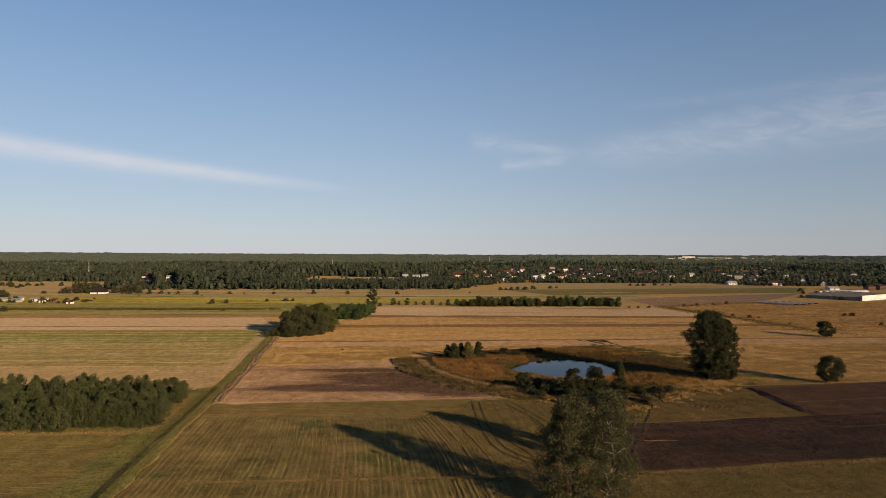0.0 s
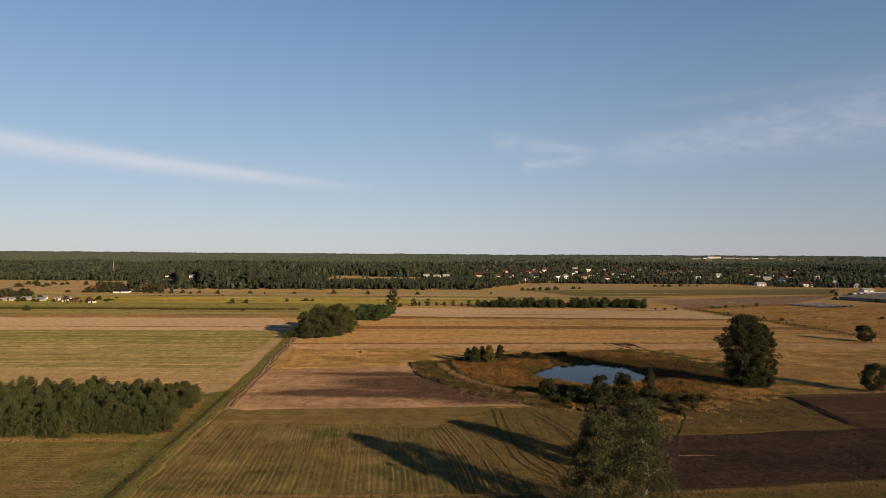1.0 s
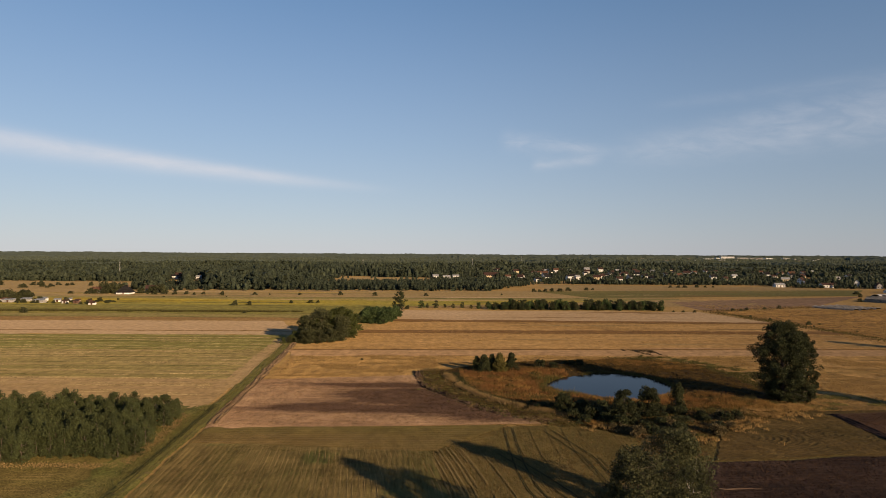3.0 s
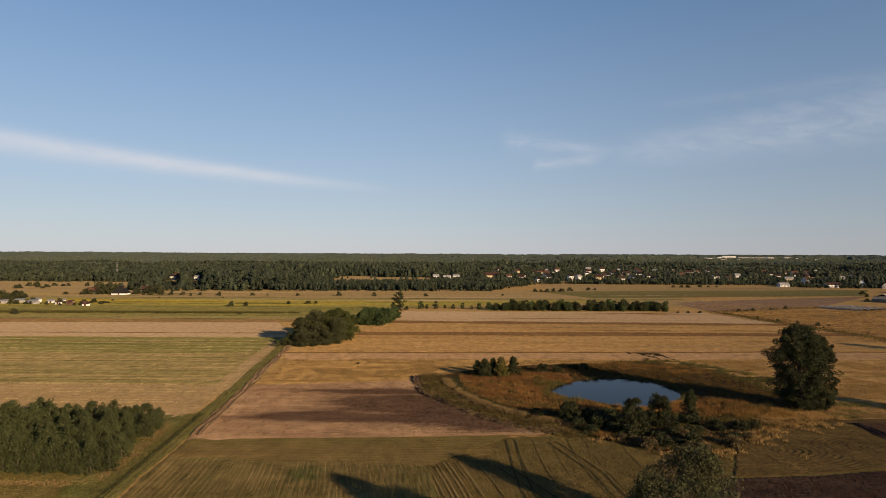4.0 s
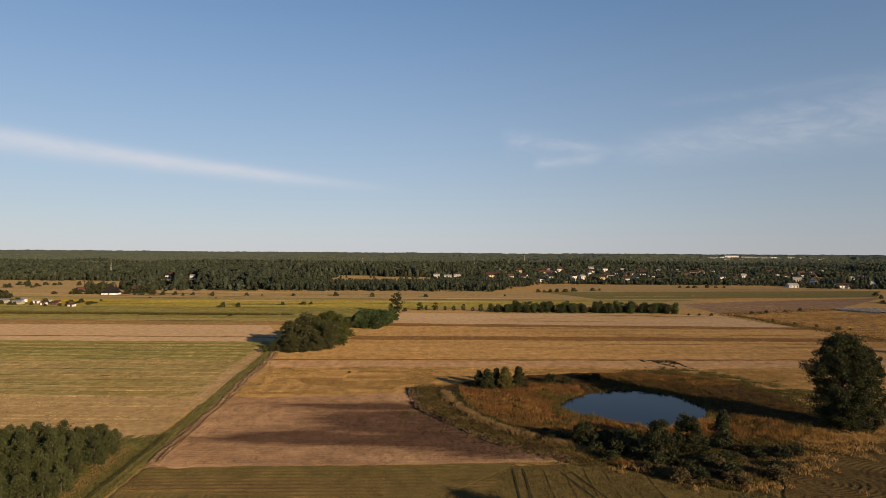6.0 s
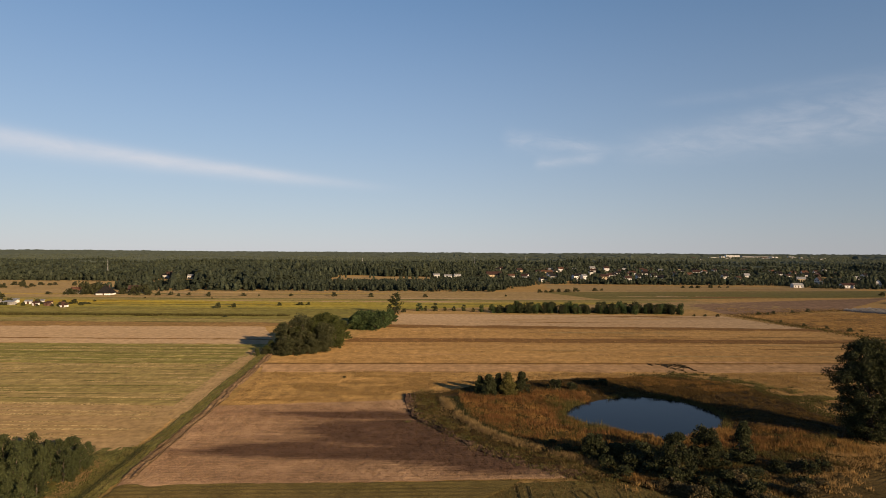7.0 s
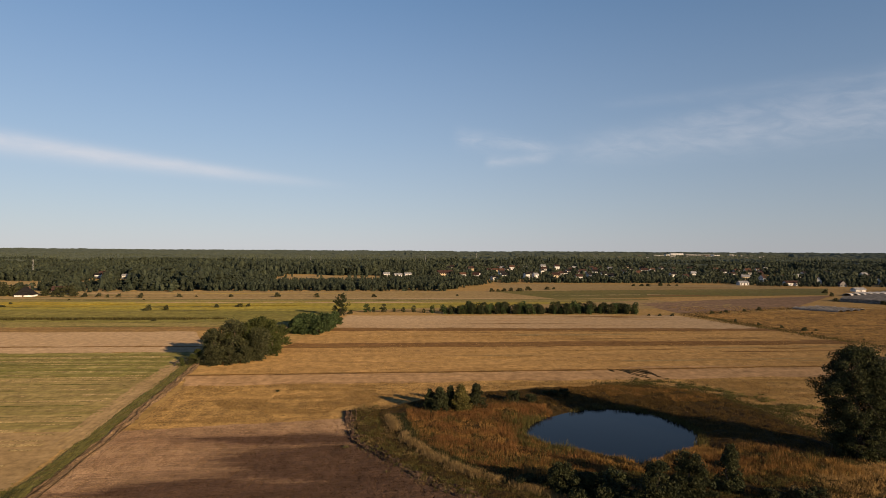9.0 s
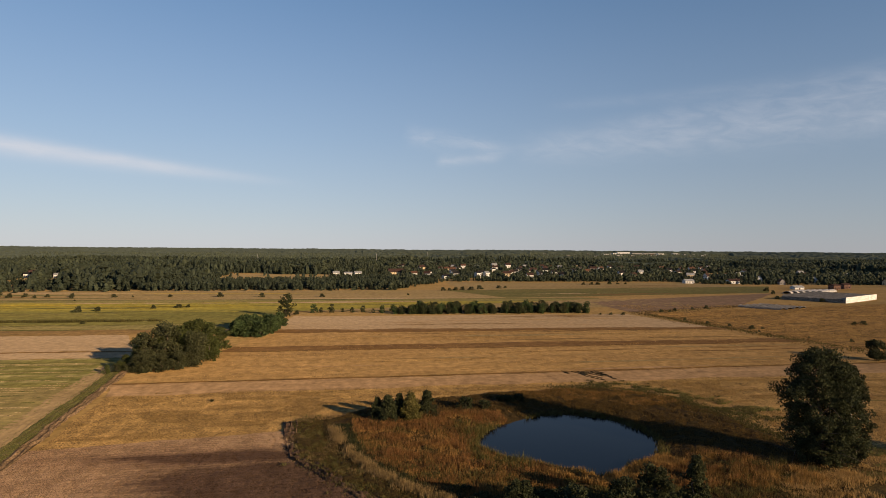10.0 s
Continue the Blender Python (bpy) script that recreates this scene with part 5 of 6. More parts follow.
def straw_rows(name, lines, width, height, seed, label, gap=0.3, mat="straw", stretch=1):
    """Long thin swaths of straw, broken here and there, all in one mesh."""
    rng = np.random.default_rng(seed)
    vs, fs, k = [], [], 0
    for line in lines:
        p = np.array(line, float)
        if len(p) < 3:
            continue
        t = np.gradient(p, axis=0)
        t /= np.hypot(t[:, 0], t[:, 1])[:, None] + 1e-9
        nrm = np.c_[t[:, 1], -t[:, 0]]
        n = len(p)
        w = width * (0.5 + vnoise(p[:, 0] / 1.5, p[:, 1] / 3, seed)) * rng.uniform(0.7, 1.3)
        on = vnoise(p[:, 0] / 5 / stretch, p[:, 1] / 7 * stretch, seed + 1) > gap
        c = p
        z = ground_z(p[:, 0], p[:, 1]) + 0.12
        h = z + height * rng.uniform(0.4, 1.3, n)
        a, b = c - nrm * w[:, None] / 2, c + nrm * w[:, None] / 2
        vs.append(np.stack([np.c_[a, z], np.c_[c, h], np.c_[b, z]], 1).reshape(-1, 3))
        for i in range(n - 1):
            if on[i] and np.hypot(*(p[i + 1] - p[i])) < 2.0:
                j = k + 3 * i
                fs += [(j, j + 3, j + 4, j + 1), (j + 1, j + 4, j + 5, j + 2)]
        k += 3 * n
    ob = mesh_ob(name, np.concatenate(vs), fs, M[mat], smooth=False)
    return tagged(ob, label, "straw", "", "stuff")


def near_rows():
    lines = []
    for i in range(72):
        u = -42.5 + i * 1.0 + (0.22 if i % 2 else 0.0)
        p = []
        for y in np.arange(24, 143 - max(0, -20 - u) * 0.05, 0.8):
            bend = 0.016 * max(0.0, y - 112) ** 1.55 * min(1.0, max(0.0, (u + 34) / 34))
            p.append((u - 0.0875 * (y - 20) - bend, y))
        p = [q for q in p if q[0] > road_x(q[1]) + 2.6 and q[0] < 21 - 0.14 * (q[1] - 20) + 3 * math.sin(i * 2.3)]
        lines.append(p)
    straw_rows("straw_rows", lines, 0.36, 0.055, 150, "thin pale rows of straw on the stubble field", 0.22)
    lines = [[(x, y + 0.02 * (x + 50) + 0.4 * math.sin(x / 17 + y)) for x in np.arange(-125, -58, 1.0)] for y in np.arange(84, 131, 1.5)]
    straw_rows("straw_rows", lines, 0.22, 0.03, 151, "thin pale rows of straw on the mown field", 0.62)
    lines = [[(x, 144.6 + 1.5 * k + 0.045 * (x + 50) + 0.3 * math.sin(x / 9 + k)) for x in np.arange(-48, 8, 0.9)] for k in range(7)]
    straw_rows("straw_rows", lines, 0.24, 0.04, 152, "thin pale rows of straw on the headland", 0.55)

    rng = np.random.default_rng(156)
    for mat, seed, share, lab in (("straw_pale", 157, 0.45, "thin pale swaths of straw across the hay field"), ("grass_green", 158, 0.55, "thin green lines of regrowth across the hay field")):
        lines = []
        for y in np.arange(176 if mat == "straw_pale" else 212, 303, 2.6):
            y = y + rng.normal() * 0.7
            lines.append([(x, y + 0.006 * (x + 60) + 0.25 * math.sin(x / 23 + y)) for x in np.arange(-300, float(road_x(y)) - 7.5, 1.5)])
        straw_rows("straw_rows", lines, 0.95, 0.07, seed, lab, share, mat, 6)
    lines = []
    for k in range(0, 14, 2):
        lines.append([(13 + 1.7 * k + (2.2 + 0.1 * k) * ((150 - y) / 30.0) ** 2 - 0.1 * k * (150 - y) / 30.0, y + 0.25 * k) for y in np.arange(104 + 0.4 * k, 156, 0.7)])
    lines = [[q for q in p if q[0] < 30 + 0.43 * (q[1] - 104)] for p in lines]
    straw_rows("stubble_furrows", lines, 0.24, 0.012, 161, "faint curved furrows in the stubble", 0.3, "headland")
    lines = []
    for k in range(7):
        x0 = 68.5 + 1.25 * k
        lines.append([(x0 + 0.36 * v + 0.5 * math.sin(v * 0.6 + k) , 268.5 - v + 0.7 * math.sin(k * 2.1)) for v in np.arange(0, 9 + 5 * math.sin(k * 1.7 + 1), 0.6)])
    lines.append([(65.8 + 0.2 * v, 270.5 - v) for v in np.arange(0, 5, 0.6)])
    straw_rows("churned_ruts", lines, 0.85, 0.28, 155, "churned dark wheel ruts at the sandy strip", 0.35, "rut")
    lines = []
    for off in (-0.7, 0.5, 1.5):
        p = np.array(beside(RUT, off), float)
        d = np.r_[0, np.cumsum(np.hypot(*np.diff(p, axis=0).T))]
        u = np.arange(0, d[-1], 0.5)
        lines.append(np.c_[np.interp(u, d, p[:, 0]) + 0.7 * vnoise(u / 2.5, u * 0 + off, 159), np.interp(u, d, p[:, 1])])
    straw_rows("clod_rows", lines, 0.75, 0.55, 160, "heavy dark clods turned up along the field's edge", 0.25, "furrow_clods")


near_rows()


def build_shrubs():
    rng = np.random.default_rng(130)
    dark = place_tree("shrub", tree_meshes(1.9, 1.5, 0.0, 800, 0.16, 131, "dome", 30, 0.4, "leaf_dark", limbs=3, thick=0.05), 40, 233.5, "low dark shrub by the pond", "shrub", "pond shrubs")
    grey = place_tree("shrub", tree_meshes(1.7, 1.6, 0.0, 700, 0.16, 132, "dome", 30, 0.4, "leaf_scrub", limbs=6, thick=0.05), 47, 158, "low grey-brown scrub on the bank", "shrub", "pond shrubs")
    for x, y, s in ((28.7, 228, 1.5), (33, 228, 1.1), (42.5, 233, 1.2), (38, 234, 0.8), (33, 167, 1.3), (35, 168.5, 1.2), (22, 174, 0.9), (20, 178, 0.7), (31, 173, 1.0), (41, 163, 0.9), (48, 166, 0.8)):
        grown(dark, x, y, rng.uniform(0, 6.28), s)
    for x, y, s in ((27.5, 165.5, 1.2), (31, 164.5, 1.5), (34, 162, 1.3), (35.5, 164.5, 1.2), (32.5, 170.5, 1.7), (35.0, 171.5, 1.5), (29, 171, 1.4), (-31, 242, 0.35), (24, 171, 1.2), (29, 161, 1.2), (41, 157, 1.1), (45, 159, 1.2), (49, 160.5, 1.1), (56, 162, 0.9), (47, 154, 1.2), (21, 173, 1.1), (36, 158.5, 1.4)):
        grown(dark, x, y, rng.uniform(0, 6.28), s, rng.uniform(0.85, 1.1))
    for i in range(95):
        x, y = rng.uniform(24, 66), rng.uniform(147, 168)
        if bank_ratio(x, y) < 1.02 and y < 146 + 0.35 * (x - 20) + 7:
            grown((grey, dark)[int(rng.uniform() < 0.3)], x, y, rng.uniform(0, 6.28), rng.uniform(0.5, 1.35), rng.uniform(0.7, 1.1))
    far = place_tree("shrub", tree_meshes(3.4, 2.4, 0.0, 420, 0.36, 133, "dome", 26, 0.36, "leaf_far", limbs=3, thick=0.08), -152, 467, "dark round bush in the far fields", "shrub", "field bushes")
    for x, y, s in ((-143, 471, 1.1), (-126, 408, 0.8), (-117, 486, 1.2), (-104, 492, 1.1), (-99, 494, 0.8), (-270, 494, 1.2), (-263, 494, 1.4), (-256, 494, 0.9), (-260, 405, 1.5), (-338, 582, 1.3), (-321, 583, 1.9),
                    (-316, 583, 1.8), (-308, 583, 2.0), (-301, 586, 1.6), (-435, 693, 2.0), (-426, 693, 2.0), (-186, 546, 0.5), (-238, 545, 0.6), (-257, 509, 0.8), (-97, 579, 1.7), (46, 591, 0.6),
                    (82, 646, 1.3), (88, 647, 1.1), (94, 649, 1.5), (101, 653, 1.4), (109, 653, 1.5), (119, 664, 1.6), (140, 676, 1.2), (148, 682, 1.0), (-29, 446, 0.8), (248, 738, 1.3), (257, 738, 1.4),
                    (264, 738, 1.5), (280, 744, 1.4), (290, 746, 1.1), (300, 748, 1.2), (187, 444, 1.0), (193, 445, 0.6), (157, 431, 0.7), (150, 432, 0.8), (144, 433, 0.7), (191, 362, 0.9), (196, 361, 0.6),
                    (256, 374, 0.9), (261, 374, 1.0), (387, 630, 1.2)):
        grown(far, x, y, rng.uniform(0, 6.28), s * rng.uniform(0.65, 0.95), rng.uniform(0.6, 0.95))
    for k in range(44):
        x = rng.uniform(-640, -345)
        grown(far, x, (722 if k % 3 else 672) + rng.normal() * 3, rng.uniform(0, 6.28), rng.uniform(0.6, 1.5), rng.uniform(0.6, 1.0))
    for k in range(34):
        grown(far, rng.uniform(-335, -248), 484 + rng.normal() * 6, rng.uniform(0, 6.28), rng.uniform(0.35, 0.8), rng.uniform(0.5, 0.9))
    for k in range(9):
        grown(far, rng.uniform(-345, -318), 500 + rng.normal() * 5, rng.uniform(0, 6.28), rng.uniform(1.4, 2.1), rng.uniform(0.9, 1.2))
    for k in range(16):
        grown(far, rng.uniform(-390, -325), 492 + rng.normal() * 5, rng.uniform(0, 6.28), rng.uniform(0.5, 1.5), rng.uniform(0.7, 1.1))
    for x in (-268, -263, -259, -252, -240, -236, -233, -224, -217, -205, -201, -172, -158, -131, -66, -20):
        grown(far, x + rng.normal() * 1.5, 577 + rng.normal() * 4, rng.uniform(0, 6.28), rng.uniform(0.35, 1.05), rng.uniform(0.7, 1.1))
    for x, y, s in ((-306, 590, 2.6), (-301, 596, 2.9), (-312, 592, 2.4), (-280, 590, 1.2), (-272, 596, 2.2), (-266, 600, 2.4), (-283, 598, 1.6), (-318, 600, 2.8), (346, 508, 0.9),
                    (330, 536, 0.8), (365, 590, 0.9), (-324, 484, 1.0), (-310, 478, 0.9), (-305, 489, 1.2), (-285, 474, 0.7), (-282, 484, 1.1), (-263, 470, 0.6), (-336, 478, 1.0), (-297, 474, 0.7), (-258, 470, 0.8), (-272, 468, 0.5), (188, 352, 0.35), (186, 372, 0.4), (182, 385, 0.5), (196, 330, 0.3), (179, 402, 0.4), (200, 452, 0.6), (215, 458, 0.5), (228, 464, 0.7), (206, 318, 0.4), (240, 322, 0.5), (262, 318, 0.35)):
        grown(far, x, y, rng.uniform(0, 6.28), s * rng.uniform(0.85, 1.1), rng.uniform(0.8, 1.1))


build_shrubs()

# ---------------------------------------------------------------- buildings


def part(name, verts, faces, material, parent, label=""):
    ob = mesh_ob(name, verts, faces, material, parent)
    if label:
        ob["label"] = label
    return ob


def box(x0, x1, y0, y1, z0, z1):
    v = [(x0, y0, z0), (x1, y0, z0), (x1, y1, z0), (x0, y1, z0), (x0, y0, z1), (x1, y0, z1), (x1, y1, z1), (x0, y1, z1)]
    f = [(3, 2, 1, 0), (4, 5, 6, 7), (0, 1, 5, 4), (1, 2, 6, 5), (2, 3, 7, 6), (3, 0, 4, 7)]
    return v, f


def join(*shapes):
    vs, fs = [], []
    for v, f in shapes:
        fs += [tuple(i + len(vs) for i in q) for q in f]
        vs += list(v)
    return vs, fs


M["plaster_white"] = surface("white_plaster", (0.84, 0.84, 0.83), (0.76, 0.76, 0.75), 0.4, 4.0, bump=0.1)
M["plaster_cream"] = surface("cream_plaster", (0.72, 0.60, 0.40), (0.64, 0.53, 0.36), 0.4, 4.0, bump=0.1)
M["plaster_grey"] = surface("grey_plaster", (0.45, 0.44, 0.42), (0.36, 0.35, 0.34), 0.4, 4.0, bump=0.1)
M["brick"] = surface("red_brick_wall", (0.2, 0.12, 0.095), (0.16, 0.1, 0.08), 0.5, 5.0, bump=0.2)
M["roof_red"] = surface("red_roof_tiles", (0.075, 0.043, 0.036), (0.055, 0.036, 0.032), 0.5, 4.0)
M["roof_dark"] = surface("dark_roof_tiles", (0.018, 0.018, 0.02), (0.03, 0.028, 0.028), 0.5, 4.0)
M["roof_brown"] = surface("brown_roof_tiles", (0.14, 0.075, 0.05), (0.10, 0.055, 0.04), 0.5, 4.0)
M["roof_grey"] = surface("grey_sheet_roof", (0.34, 0.35, 0.36), (0.26, 0.27, 0.28), 0.3, 3.0, rough=0.5)
M["glass_dark"] = surface("dark_window_glass", (0.03, 0.035, 0.04), (0.02, 0.022, 0.026), 1.0, 3.0, rough=0.12, bump=0.0, spec=0.5)
M["film"] = surface("weathered_plastic_film", (0.6, 0.58, 0.55), (0.48, 0.465, 0.44), 0.3, 2.0, rough=0.85, bump=0.15, spec=0.06)
M["film_dark"] = surface("grey_plastic_film", (0.26, 0.235, 0.2), (0.18, 0.165, 0.145), 0.3, 2.0, rough=0.85, bump=0.15, spec=0.06)
M["metal"] = surface("galvanised_steel", (0.45, 0.45, 0.45), (0.35, 0.35, 0.36), 1.0, 6.0, rough=0.45, metal=0.6)


def house(x, y, turn, w, d, h, rise, wall, roof, label, storeys=1, hip=False, chimney=True, category="house", group="", base=None):
    """A house with a pitched roof, windows, door and chimney; w along its ridge."""
    root = new("house")
    v, f = box(-w / 2, w / 2, -d / 2, d / 2, -0.5, h)
    if not hip:
        v2 = [(-w / 2, -d / 2, h), (-w / 2, d / 2, h), (-w / 2, 0, h + rise), (w / 2, -d / 2, h), (w / 2, d / 2, h), (w / 2, 0, h + rise)]
        v, f = join((v, f), (v2, [(0, 2, 1, 1), (3, 4, 5, 5)]))
        f = [q for q in f]
    part("wall", v, f, M[wall], root)
    e, t = 0.5, 0.25
    top = w / 2 - d * 0.45 if hip else w / 2 + e
    lo = h - rise * e / (d / 2)
    rv, rf = [], []
    for z in (0, t):
        rv += [(-w / 2 - e, -d / 2 - e, lo + z), (w / 2 + e, -d / 2 - e, lo + z), (w / 2 + e, d / 2 + e, lo + z), (-w / 2 - e, d / 2 + e, lo + z), (-top, 0, h + rise + z), (top, 0, h + rise + z)]
    for o in (0, 6):
        rf += [(0 + o, 1 + o, 5 + o, 4 + o), (2 + o, 3 + o, 4 + o, 5 + o)]
        if hip:
            rf += [(1 + o, 2 + o, 5 + o, 5 + o), (3 + o, 0 + o, 4 + o, 4 + o)]
    rf += [(0, 1, 7, 6), (1, 2, 8, 7), (2, 3, 9, 8), (3, 0, 6, 9)]
    r = part("roof", [tuple(p) for p in rv], rf, M[roof], root)
    if chimney:
        part("chimney", *box(w * 0.18, w * 0.18 + 0.6, 0.3, 0.9, h + rise * 0.6, h + rise + 0.9), M["brick"], r)
    n = max(2, int(w / 3))
    for st in range(storeys):
        z = 0.9 + 2.8 * st
        if z + 1.3 > h:
            break
        for i in range(n):
            cx = -w / 2 + w * (i + 0.5) / n
            for side in (-1, 1):
                yy = side * d / 2
                part("window", *box(cx - 0.55, cx + 0.55, min(yy, yy + 0.06 * side), max(yy, yy + 0.06 * side), z, z + 1.3), M["glass_dark"], root)
        for side in (-1, 1):
            for cy in (-d / 4, d / 4):
                xx = side * w / 2
                part("window", *box(min(xx, xx + 0.06 * side), max(xx, xx + 0.06 * side), cy - 0.5, cy + 0.5, z, z + 1.3), M["glass_dark"], root)
    part("door", *box(-0.5, 0.5, -d / 2 - 0.08, -d / 2, 0, 2.05), M["roof_brown"], root)
    root.matrix_world = Matrix.Translation((x, y, float(ground_z(x, y)) if base is None else base)) @ Matrix.Rotation(radians(turn), 4, "Z")
    return tagged(root, label, category, group)


house(-289, 582, 8, 12, 11, 2.0, 5.6, "plaster_white", "roof_dark", "white farmhouse with a black hipped roof", hip=True)
house(-277, 608, 12, 11, 6, 3.4, 3.0, "plaster_grey", "roof_red", "grey barn with a red roof", chimney=False, category="barn")
house(-322, 596, 20, 8, 6, 3.0, 2.4, "plaster_grey", "roof_brown", "small grey outbuilding beside a farmhouse", chimney=False, category="shed")
VILLAGE = [
    # x, y, turn, width, depth, wall height, rise, wall, roof
    (-22, 975, 10, 12, 8, 5.5, 2.5, "plaster_white", "roof_grey"), (-5, 946, -5, 14, 8, 6.0, 2.0, "plaster_white", "roof_grey"), (8, 969, 15, 13, 8, 5.5, 2.5, "plaster_white", "roof_grey"),
    (62, 985, 3, 30, 14, 7.0, 5.5, "plaster_cream", "roof_red"), (88, 990, 5, 12, 8, 4.5, 3.0, "plaster_white", "roof_brown"),
    (164, 900, 20, 9, 9, 9.5, 2.5, "plaster_white", "roof_dark"), (176, 902, 20, 9, 9, 9.0, 2.5, "plaster_white", "roof_grey"),
    (207, 915, -12, 14, 9, 8.0, 3.5, "plaster_cream", "roof_red"), (236, 985, 10, 11, 9, 8.0, 3.5, "plaster_white", "roof_dark"), (225, 965, 30, 10, 8, 8.0, 3.5, "plaster_white", "roof_red"),
    (160, 1090, 0, 12, 9, 8.0, 4.0, "plaster_white", "roof_brown"), (286, 1066, 10, 16, 9, 8.0, 4.0, "plaster_white", "roof_red"), (300, 1044, -15, 12, 9, 8.5, 3.5, "plaster_white", "roof_dark"),
    (275, 1300, 5, 14, 10, 11.0, 4.0, "plaster_white", "roof_grey"), (300, 1290, 5, 14, 10, 11.0, 4.0, "plaster_white", "roof_red"), (331, 1148, 12, 12, 9, 9.0, 4.0, "plaster_white", "roof_red"),
    (412, 1130, -8, 16, 9, 8.5, 4.0, "plaster_white", "roof_red"), (425, 1128, 20, 10, 9, 8.5, 4.0, "plaster_white", "roof_brown"), (470, 1150, 5, 11, 9, 9.5, 4.0, "plaster_white", "roof_red"),
    (381, 945, 10, 11, 9, 8.0, 4.0, "plaster_white", "roof_dark"), (383, 764, 2, 15, 10, 4.0, 2.6, "plaster_white", "roof_grey"), (456, 850, 35, 10, 9, 7.0, 5.0, "plaster_white", "roof_red"),
    (436, 758, 4, 24, 11, 4.5, 3.0, "plaster_white", "roof_red"), (496, 800, 60, 12, 9, 5.5, 5.5, "plaster_white", "roof_dark"), (481, 738, 75, 9, 8, 5.0, 4.0, "plaster_grey", "roof_brown"),
    (558, 785, 65, 12, 10, 5.0, 5.5, "plaster_white", "roof_red"), (438, 656, 5, 15, 9, 2.8, 2.2, "plaster_white", "roof_grey"), (474, 650, 8, 12, 9, 6.0, 1.0, "brick", "roof_red"),
    (494, 660, 8, 12, 9, 6.0, 1.5, "brick", "roof_red"), (588, 1120, 0, 14, 9, 9.0, 4.0, "plaster_white", "roof_brown"), (540, 1000, 25, 12, 9, 7.5, 4.0, "plaster_cream", "roof_red"),
    (356, 1010, 15, 12, 9, 7.5, 4.0, "plaster_cream", "roof_brown"), (250, 1180, -10, 13, 9, 9.0, 4.0, "plaster_white", "roof_red"), (120, 1180, 10, 13, 9, 9.0, 4.0, "plaster_cream", "roof_red"),
    (205, 1250, 0, 13, 9, 10.0, 4.0, "plaster_white", "roof_brown"), (350, 1230, 20, 13, 9, 9.5, 4.0, "plaster_grey", "roof_red"), (520, 1190, -20, 13, 9, 9.5, 4.0, "plaster_white", "roof_red"),
    (620, 880, 10, 13, 10, 7.0, 4.0, "plaster_white", "roof_red"), (660, 830, -10, 13, 10, 6.0, 4.0, "plaster_white", "roof_dark"), (600, 720, 10, 15, 10, 6.0, 4.0, "plaster_cream", "roof_red"),
    (-385, 904, 10, 10, 8, 6.0, 2.5, "plaster_white", "roof_dark"), (-350, 900, 5, 9, 8, 5.0, 2.5, "plaster_white", "roof_grey"), (-391, 930, 5, 12, 8, 7.5, 3.5, "brick", "roof_red"),
]
_rng = random.Random(77)
while len(VILLAGE) < 110:
    vx, vy = _rng.uniform(90, 720), _rng.uniform(860, 1400)
    if all(math.hypot(vx - q[0], vy - q[1]) > 26 for q in VILLAGE) and not (500 < vx < 640 and 940 < vy < 1080) and vx + (vy - 800) * 0.3 > 130:
        VILLAGE.append((vx, vy, _rng.uniform(-40, 40), _rng.uniform(9, 14), _rng.uniform(8, 11), _rng.uniform(4.5, 7.5), _rng.uniform(2.5, 4.5),
                        _rng.choice(("plaster_white", "plaster_white", "plaster_white", "plaster_white", "plaster_cream", "plaster_grey")), _rng.choice(("roof_red", "roof_brown", "roof_dark", "roof_dark", "roof_grey"))))
NAMES = {"plaster_white": "white", "plaster_cream": "cream", "plaster_grey": "grey", "brick": "red brick", "roof_red": "red", "roof_dark": "dark", "roof_brown": "brown", "roof_grey": "grey"}
for hx, hy, ht, hw, hd, hh, hr, wl, rf in VILLAGE:
    house(hx, hy, ht, hw * 0.72, hd * 0.75, hh * 0.72, hr * 0.72, wl, rf, f"{NAMES[wl]} village house with a {NAMES[rf]} roof among trees", 2, group="village houses")


def hall(x, y, w, d, h, turn, wall, label, base=None):
    """A long flat-roofed hall with a parapet and a row of gates."""
    root = new("industrial_hall")
    part("wall", *box(-w / 2, w / 2, -d / 2, d / 2, -1, h), M[wall], root)
    part("roof", *box(-w / 2 + 1, w / 2 - 1, -d / 2 + 1, d / 2 - 1, h, h + 0.6), M["roof_grey"], root)
    for i in range(5):
        cx = -w / 2 + w * (i + 0.5) / 5
        part("gate", *box(cx - 2.5, cx + 2.5, -d / 2 - 0.15, -d / 2, 0, 5), M["roof_grey"], root)
    root.matrix_world = Matrix.Translation((x, y, float(ground_z(x, y)) if base is None else base)) @ Matrix.Rotation(radians(turn), 4, "Z")
    return tagged(root, label, "industrial hall")


hall(1540, 3560, 70, 40, 17, -10, "plaster_white", "large white industrial hall on the horizon")
hall(1640, 3600, 60, 40, 11, -10, "plaster_grey", "white industrial hall beside a larger one")
for i, (hx, hy, hw, hh) in enumerate(((1330, 3300, 30, 9), (1400, 3420, 24, 9), (1460, 3250, 22, 8), (1490, 3560, 40, 10), (1580, 3400, 26, 8), (1660, 3450, 30, 9), (1770, 3560, 44, 9), (1830, 3480, 28, 9),
                                      (1250, 3350, 20, 9), (1880, 3600, 34, 10), (1720, 3300, 20, 8))):
    hall(hx, hy, hw * 0.8, 22, hh, -10 + 7 * (i % 4), ("plaster_white", "plaster_grey", "brick")[i % 3], "pale industrial hall near the horizon")
